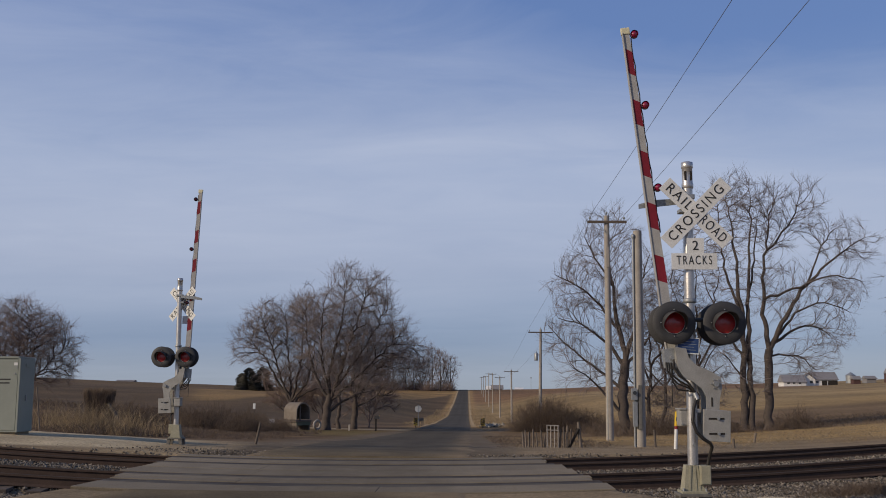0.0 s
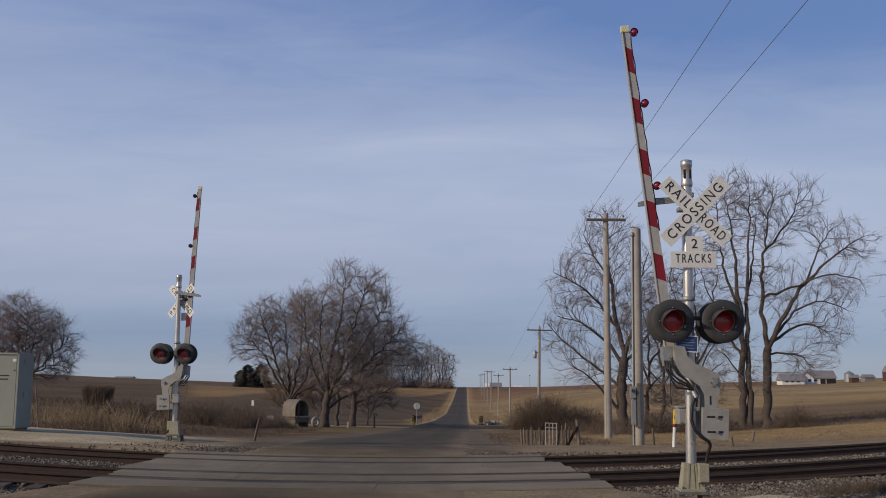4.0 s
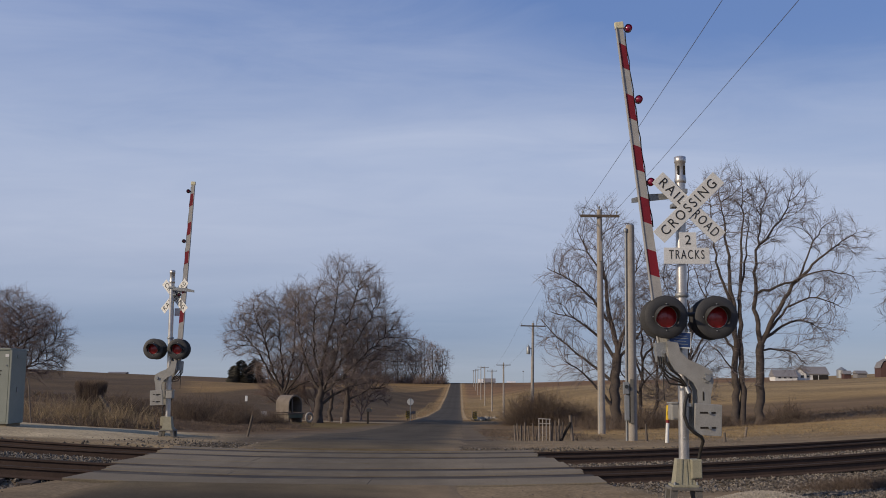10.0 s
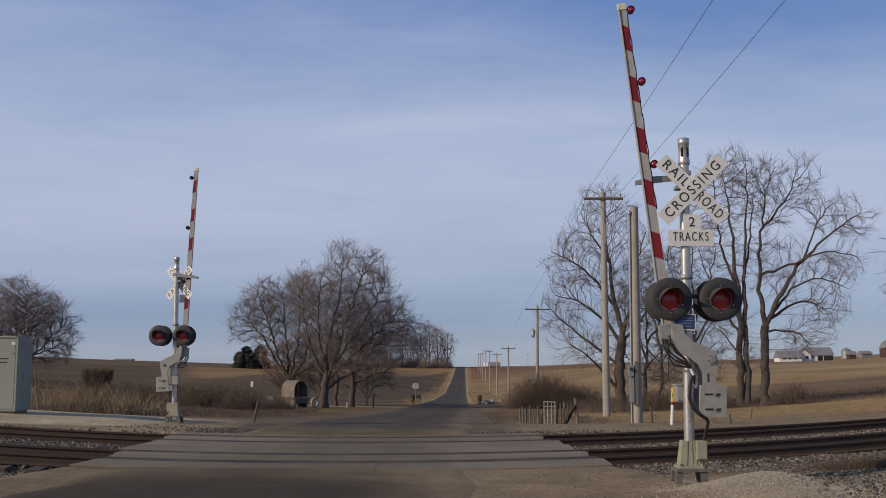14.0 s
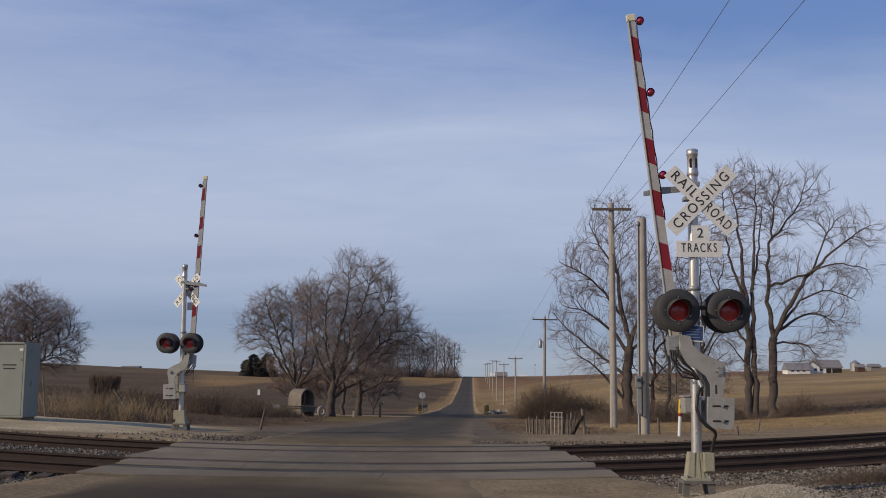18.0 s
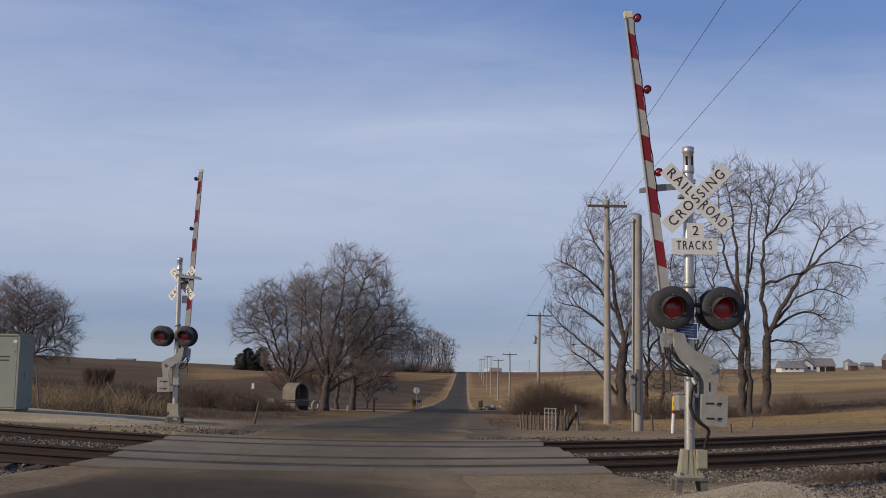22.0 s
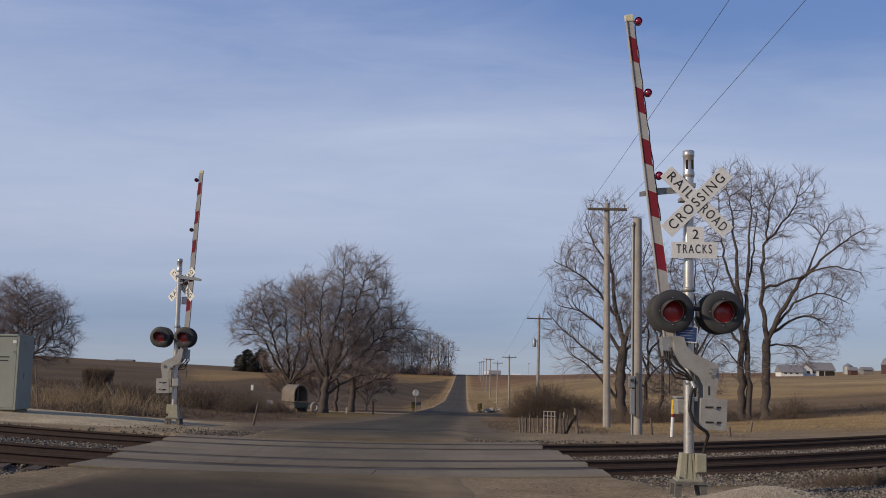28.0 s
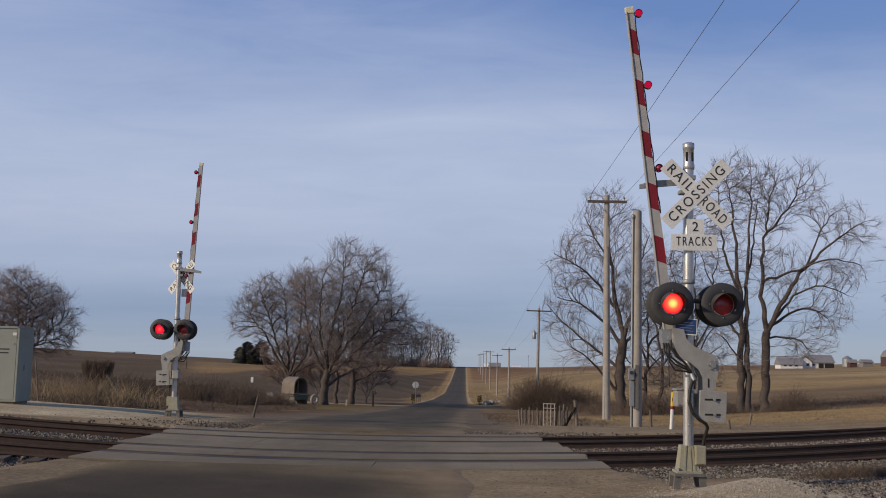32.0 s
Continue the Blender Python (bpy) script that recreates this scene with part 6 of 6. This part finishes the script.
    build_tree("bare_tree", "tall leafless double-trunked tree by the field", 16.1, 60,
               [([(0, 0), (0.1, 4.2), (0, 8.2), (-0.3, 11.5), (-0.6, 14.0)], 0.27, 0.02), ([(0.42, 0), (0.42, 4.2), (0.5, 8.2), (0.8, 11.6), (0.9, 14.2)], 0.21, 0.02), ([(0, 6.6), (-0.9, 9.2), (-1.2, 11.5), (-1.3, 13.6)], 0.10, 0.02),
                ([(0.5, 8.0), (1.1, 10.2), (1.5, 12.9)], 0.08, 0.02), ([(0.1, 4.2), (-1.0, 6.2), (-1.6, 7.5), (-2.2, 9.2)], 0.09, 0.02), ([(0.1, 2.9), (-0.7, 4.0), (-1.4, 4.5)], 0.06, 0.02)],
               [((0, 0, 12.5), (2.1, 1.9, 3.0)), ((-1.5, 0, 10.9), (1.6, 1.5, 3.2)), ((0.4, 0, 9.0), (1.6, 1.5, 2.4)), ((-0.7, 0, 5.8), (1.7, 1.5, 2.4)), ((0.2, 0, 3.2), (1.4, 1.4, 1.6))],
               22, spacing=0.34, step=0.23, twigs=1, shoot=0.55, twig=0.0053, material=DARKTWIG, up=0.18, depth=1.2)
    build_tree("bare_tree", "leafless tree with long limbs sweeping over the field", 17.5, 60,
               [([(0, 0), (0.1, 2.9), (0.2, 4.7)], 0.29, 0.24), ([(0.2, 4.5), (-0.1, 7.2), (0.2, 10.5), (0.6, 12.6), (0.9, 13.6)], 0.16, 0.02), ([(0.2, 4.6), (1.0, 6.5), (2.3, 8.4), (3.7, 9.9), (5.7, 11.2)], 0.17, 0.02),
                ([(0.4, 5.2), (1.6, 5.9), (3.2, 6.3), (4.2, 5.6)], 0.10, 0.02), ([(0.2, 10.3), (1.4, 11.7), (2.4, 13.3), (2.9, 13.9)], 0.08, 0.02), ([(0, 7.6), (1.6, 8.2), (3.6, 9.1), (5.3, 8.6)], 0.09, 0.02),
                ([(2.5, 8.6), (3.5, 10.9), (4.4, 11.9)], 0.07, 0.02), ([(0.4, 5.5), (1.9, 7.2), (3.6, 7.5), (4.7, 6.9)], 0.09, 0.02), ([(0.1, 4.2), (0.9, 4.5), (2.2, 4.4), (3.3, 3.6)], 0.07, 0.02)],
               [((0.7, 0, 12.4), (1.5, 1.4, 2.4)), ((2.6, 0, 12.8), (1.3, 1.3, 2.0)), ((4.8, 0, 10.8), (1.9, 1.6, 1.6)), ((4.2, 0, 8.2), (2.0, 1.6, 1.6)), ((3.5, 0, 5.8), (1.7, 1.4, 1.5)), ((1.6, 0, 7.6), (1.6, 1.5, 2.2)), ((2.4, 0, 4.1), (1.8, 1.4, 1.2))],
               23, spacing=0.34, step=0.23, twigs=1, shoot=0.55, twig=0.0053, material=DARKTWIG, up=0.16, droop=0.08)
    for x, y, seed, top in ((14.2, 64, 24, 1.0), (12.5, 66, 25, 0.92), (11.0, 63, 27, 0.72), (13.4, 61, 28, 0.70)):
        build_tree("bare_tree", "slender leafless tree among the taller ones", x, y, [([(0, 0), (0.3, 4.3 * top), (0.2, 8.5 * top), (0.3, 10.6 * top)], 0.15, 0.02), ([(0.3, 4.2 * top), (-0.3, 6.4 * top), (-1.2, 8.9 * top)], 0.08, 0.02), ([(0.2, 5.6 * top), (1.2, 7.8 * top), (1.6, 10 * top)], 0.08, 0.02), ([(0.2, 3.0 * top), (-0.9, 4.6 * top), (-1.4, 6.0 * top)], 0.06, 0.02), ([(0.2, 3.4 * top), (1.0, 5.0 * top), (1.8, 5.8 * top)], 0.06, 0.02)],
                   [((0.1, 0, 8.0 * top), (2.1, 1.6, 3.5 * top)), ((0, 0, 4.6 * top), (2.2, 1.5, 2.0)), ((0, 0, 2.4), (1.8, 1.4, 1.6))], seed, spacing=0.36, step=0.23, twigs=1, shoot=0.55, twig=0.0058, material=DARKTWIG, up=0.10, depth=1.0)
    build_tree("bare_tree", "leafless tree at the field's edge", 29.8, 62, [([(0, 0), (0, 4), (-0.8, 8)], 0.25, 0.04), ([(0, 3.4), (-1.6, 5.6), (-3.2, 7.4)], 0.11, 0.02), ([(0, 3.8), (1.4, 6), (2.2, 8.6)], 0.11, 0.02)],
               [((-0.6, 0, 7.0), (3.6, 2.5, 3.4))], 26, spacing=0.40, step=0.24, twigs=1, shoot=0.55, twig=0.0058)


def build_conifers():
    rng = np.random.default_rng(9)
    for x, y, h, r in ((-91.5, 425, 9.6, 5.0), (-86.5, 428, 10.2, 5.0), (-95.5, 430, 7.2, 3.2)):
        t = thing("evergreen", "small dark evergreen at the field edge", "tree", "evergreens", at=pose(x, y, ground_z(x, y) - 0.1))
        part("trunk", Mesh().tube((0, 0, 0), (0, 0, h * 0.9), 0.12, 0.03, 8), BARK, t)
        n = 1500
        u = rng.uniform(0, 1, n) ** 1.4
        a = rng.uniform(0, 6.28, n)
        rad = r * np.sqrt(np.maximum(0.02, 1 - u ** 2.2)) * rng.uniform(0.45, 1.1, n) * (0.85 + 0.25 * np.sin(3 * a + 6 * u + x))
        p = np.stack([rad * 0.55 * np.cos(a), rad * 0.55 * np.sin(a), 0.3 + u * (h - 0.4)], 1)
        q = p + np.stack([rad * 0.5 * np.cos(a), rad * 0.5 * np.sin(a), rng.uniform(-0.25, 0.2, n)], 1)
        v, f = segments(p, q, np.full(n, 0.22), np.full(n, 0.05), 3)
        part("needles", raw("needles", v, f, CONIFER, True), CONIFER, t)


# ---- weeds and grass ----
def blades(name, label, xs, ys, heights, material, lean=0.35, r=0.012, seed=0, fork=1):
    rng = np.random.default_rng(seed)
    xs, ys, heights = np.repeat(xs, fork), np.repeat(ys, fork), np.repeat(heights, fork) * rng.uniform(0.6, 1.15, len(xs) * fork)
    xs, ys = xs + rng.normal(0, 0.03, len(xs)), ys + rng.normal(0, 0.03, len(ys))
    p = np.stack([xs, ys, land(xs, ys) - 0.03], 1)
    d = np.stack([rng.normal(0, lean, len(xs)), rng.normal(0, lean, len(xs)), np.ones(len(xs))], 1)
    mid = p + d * (heights * 0.55)[:, None]
    end = mid + (d + np.stack([rng.normal(0, lean, len(xs)), rng.normal(0, lean, len(xs)), np.full(len(xs), -0.25)], 1)) * (heights * 0.45)[:, None]
    n = len(xs)
    v, f = segments(np.concatenate([p, mid]), np.concatenate([mid, end]), np.concatenate([np.full(n, r), np.full(n, r * 0.8)]), np.concatenate([np.full(n, r * 0.8), np.full(n, r * 0.2)]), 3)
    return tagged(new(name, raw(name, v, f, material, True)), label, "weeds", kind="stuff")


def build_weeds():
    rng = np.random.default_rng(17)

    def patch(n, x0, x1, y0, y1):
        return rng.uniform(x0, x1, n), rng.uniform(y0, y1, n)

    # dark weedy ditch left, behind the gravel bank
    x, y = patch(13000, -32, -5.4, 31, 66)
    keep = (wob(x, y, 3.0, 6) > -0.5) & (x < -6.8 - 0.07 * (y - 31))
    x, y = x[keep], y[keep]
    blades("brown_brush", "dense brown weeds in the ditch", x, y, 0.14 + 0.42 * wob(x, y, 2.2, 2) ** 2 * (1 - 0.6 * smooth(45, 60, y)), BRUSH, 0.6, 0.009, 1, 2)
    x, y = patch(5000, -75, -15, 66, 125)
    blades("brown_brush", "brown weeds along the field edge", x, y, 0.25 + 0.55 * wob(x, y, 5.0, 4) ** 2, BRUSH, 0.5, 0.030, 11, 1)
    # tall pale grass tufts
    x = np.concatenate([rng.normal(cx, s, n) for cx, cy, s, n in ((-12.9, 34, 0.22, 90), (-12.3, 34.3, 0.20, 80), (-11.4, 33.5, 0.16, 40), (-14.0, 35, 0.2, 36), (-13.4, 34.5, 0.9, 70), (-10.6, 34, 0.5, 40))])
    y = np.concatenate([rng.normal(cy, 0.5, n) for cx, cy, s, n in ((-12.9, 34, 0.22, 90), (-12.3, 34.3, 0.20, 80), (-11.4, 33.5, 0.16, 40), (-14.0, 35, 0.2, 36), (-13.4, 34.5, 0.9, 70), (-10.6, 34, 0.5, 40))])
    blades("tall_grass", "tufts of tall pale dead grass", x, y, rng.uniform(0.55, 1.15, len(x)), DRYGRASS, 0.3, 0.007, 2, 3)
    # dry grass right of the road
    x, y = patch(5000, 5.6, 30, 27.5, 54)
    blades("dry_verge_grass", "short tan grass beyond the tracks", x, y, 0.05 + 0.10 * rng.uniform(0, 1, len(x)), DRYGRASS, 0.7, 0.008, 3, 2)
    x, y = patch(3600, 7.5, 34, 54, 80)
    keep = wob(x, y, 3.0, 9) > -0.4
    blades("brown_brush", "brown brush under the tall trees", x[keep], y[keep], 0.15 + (0.35 + 0.8 * smooth(18, 9, x[keep])) * rng.uniform(0, 1, keep.sum()), BRUSH, 0.5, 0.008, 4, 3)
    # verge by the bridge
    x = np.concatenate([rng.uniform(-9.5, -5.4, 1800), rng.uniform(1.0, 6.5, 2600)])
    y = np.concatenate([rng.uniform(145, 320, 1800), rng.uniform(112, 320, 2600)])
    blades("dry_verge_grass", "tan grass on the road verges", x, y, rng.uniform(0.2, 0.5, len(x)), DRYGRASS, 0.5, 0.022, 5, 1)
    x, y = patch(1100, 0.9, 4.6, 30, 60)
    blades("dry_verge_grass", "short brown weeds by the road edge", x, y, 0.08 + 0.12 * rng.uniform(0, 1, len(x)), BRUSH, 0.6, 0.008, 6, 2)
    # dry weeds on the ballast
    x, y = rng.normal(5.75, 0.40, 1500), rng.normal(14.9, 0.30, 1500)
    blades("ballast_weeds", "dead brown weeds on the ballast", x, y, rng.uniform(0.08, 0.26, 1500), BRUSH, 0.5, 0.003, 7, 2)

    def shrub(x, y, w_, h, n, label, seed, material=BRUSH, r=0.014, vase=0.0):
        s = thing("shrub", label, "shrub", "bare shrubs", at=pose(x, y, ground_z(x, y)))
        g = np.random.default_rng(seed)
        d = g.normal(0, 1, (n, 3))
        d[:, 2] = np.abs(d[:, 2])
        d /= np.linalg.norm(d, axis=1, keepdims=True)
        tip = d * np.array([w_, w_ * 0.8, h]) * g.uniform(0.45, 1.05, n)[:, None]
        if vase:
            tip = np.stack([g.uniform(-1, 1, n) * w_, g.uniform(-1, 1, n) * w_ * 0.8, h * (1 - vase * g.uniform(0, 1, n) ** 1.4)], 1)
            tip[:, :2] *= (0.30 + 0.70 * (tip[:, 2:] / h) ** 1.5)
        root = tip * np.array([0.62, 0.62, 0.0]) + g.normal(0, 0.1, (n, 3)) * np.array([1, 1, 0])
        mid = root * 0.5 + tip * 0.5 + g.normal(0, 0.08, (n, 3))
        v, f = segments(np.concatenate([root, mid]), np.concatenate([mid, tip]), np.concatenate([np.full(n, r), np.full(n, r * 0.8)]), np.concatenate([np.full(n, r * 0.8), np.full(n, r * 0.4)]), 3)
        part("crown", raw("crown", v, f, material, True), material, s)
        m3 = np.repeat(tip, 3, 0)
        e = m3 + g.normal(0, (0.06 if vase else 0.13 * (w_ * h) ** 0.5) if r < 0.01 else 0.22, m3.shape)
        v, f = segments(np.repeat(mid * 0.4 + tip * 0.6, 3, 0), e, np.full(3 * n, r * 0.5), np.full(3 * n, r * 0.3), 3)
        tagged(part("fine_growth", raw("fine_growth", v, f, material, True), material, s), kind="stuff")

    shrub(6.4, 84, 3.4, 2.9, 2600, "dark leafless shrub on the stream bank", 41, r=0.008)
    shrub(9.6, 85, 2.8, 2.0, 1500, "dark leafless shrub on the stream bank", 42, r=0.008)
    shrub(-15.6, 43, 0.62, 1.76, 1300, "dense dark flat-topped shrub in the ditch", 43, r=0.009, vase=0.6)
    shrub(-13.2, 60, 1.6, 1.1, 360, "dark bare shrub in the ditch", 44)
    shrub(-19.5, 58, 1.8, 1.4, 360, "dark bare shrub in the ditch", 45)
    shrub(-16.2, 62, 2.0, 1.7, 420, "dark bare shrub in the ditch", 46)
    for k, (x, y, w_, h) in enumerate(((-17.4, 72, 1.7, 1.9), (-15.9, 74, 1.5, 1.6), (-19.6, 70, 1.8, 1.5), (-14.6, 70, 1.3, 1.2), (-22.4, 71, 1.6, 1.3), (-11.6, 62, 1.4, 0.9))):
        shrub(x, y, w_, h, 420, "bushy brown shrub at the yard's edge", 80 + k, r=0.011)
    shrub(18.6, 58, 1.6, 1.2, 320, "brown shrub at the foot of the trees", 47)
    shrub(13.5, 57, 2.2, 1.0, 320, "brown shrub at the foot of the trees", 48)
    shrub(10.6, 58.5, 2.0, 1.3, 320, "brown shrub at the foot of the trees", 49)
    for k in range(14):
        shrub(-86 + 5.8 * k, 588 + 8 * math.sin(k * 2.2), 5.6, 6.5, 240, "dark thicket under the tree belt", 60 + k, FARTWIG, 0.09)


build_poles()
build_fence_end()
build_cabinet()
build_roadside()
build_farm()
build_conifers()
build_weeds()
build_trees()


# ---- what moves: the lamps come on late in the clip ----
def lamp_rows(times_on, home, out):
    """Rows for a lamp that comes forward into its lens while lit."""
    rows, state = [(0.0, home)], home
    for t0, t1 in times_on:
        rows += [(t0 - 0.04, home), (t0, out)]
        if t1 < 32:
            rows += [(t1 - 0.04, out), (t1, home)]
        else:
            state = out
    rows.append((32.0, state))
    return rows


FIRST = ((29.86, 30.16), (30.70, 31.24), (31.76, 33.0))
SECOND = ((30.16, 30.70), (31.24, 31.76))
STEADY = ((29.86, 33.0),)


def motions():
    for signal, way in ((near_signal, -1), (far_signal, 1)):
        for ob in signal.children_recursive:
            if ob.name.split(".")[0] != "lamp":
                continue
            times_on = (FIRST, SECOND, STEADY)[ob["phase"]]
            if signal is far_signal and not ob.parent.name.startswith("flasher"):
                times_on = STEADY
            if ob.parent.name.startswith("flasher"):
                home, out = pose(0, 0.06, 0), pose(0, -0.012, 0)
            else:
                home, out = pose(0, 0, 0), pose(0, 0.012 * way, 0)
            walk(ob, lamp_rows(times_on, home, out))


motions()
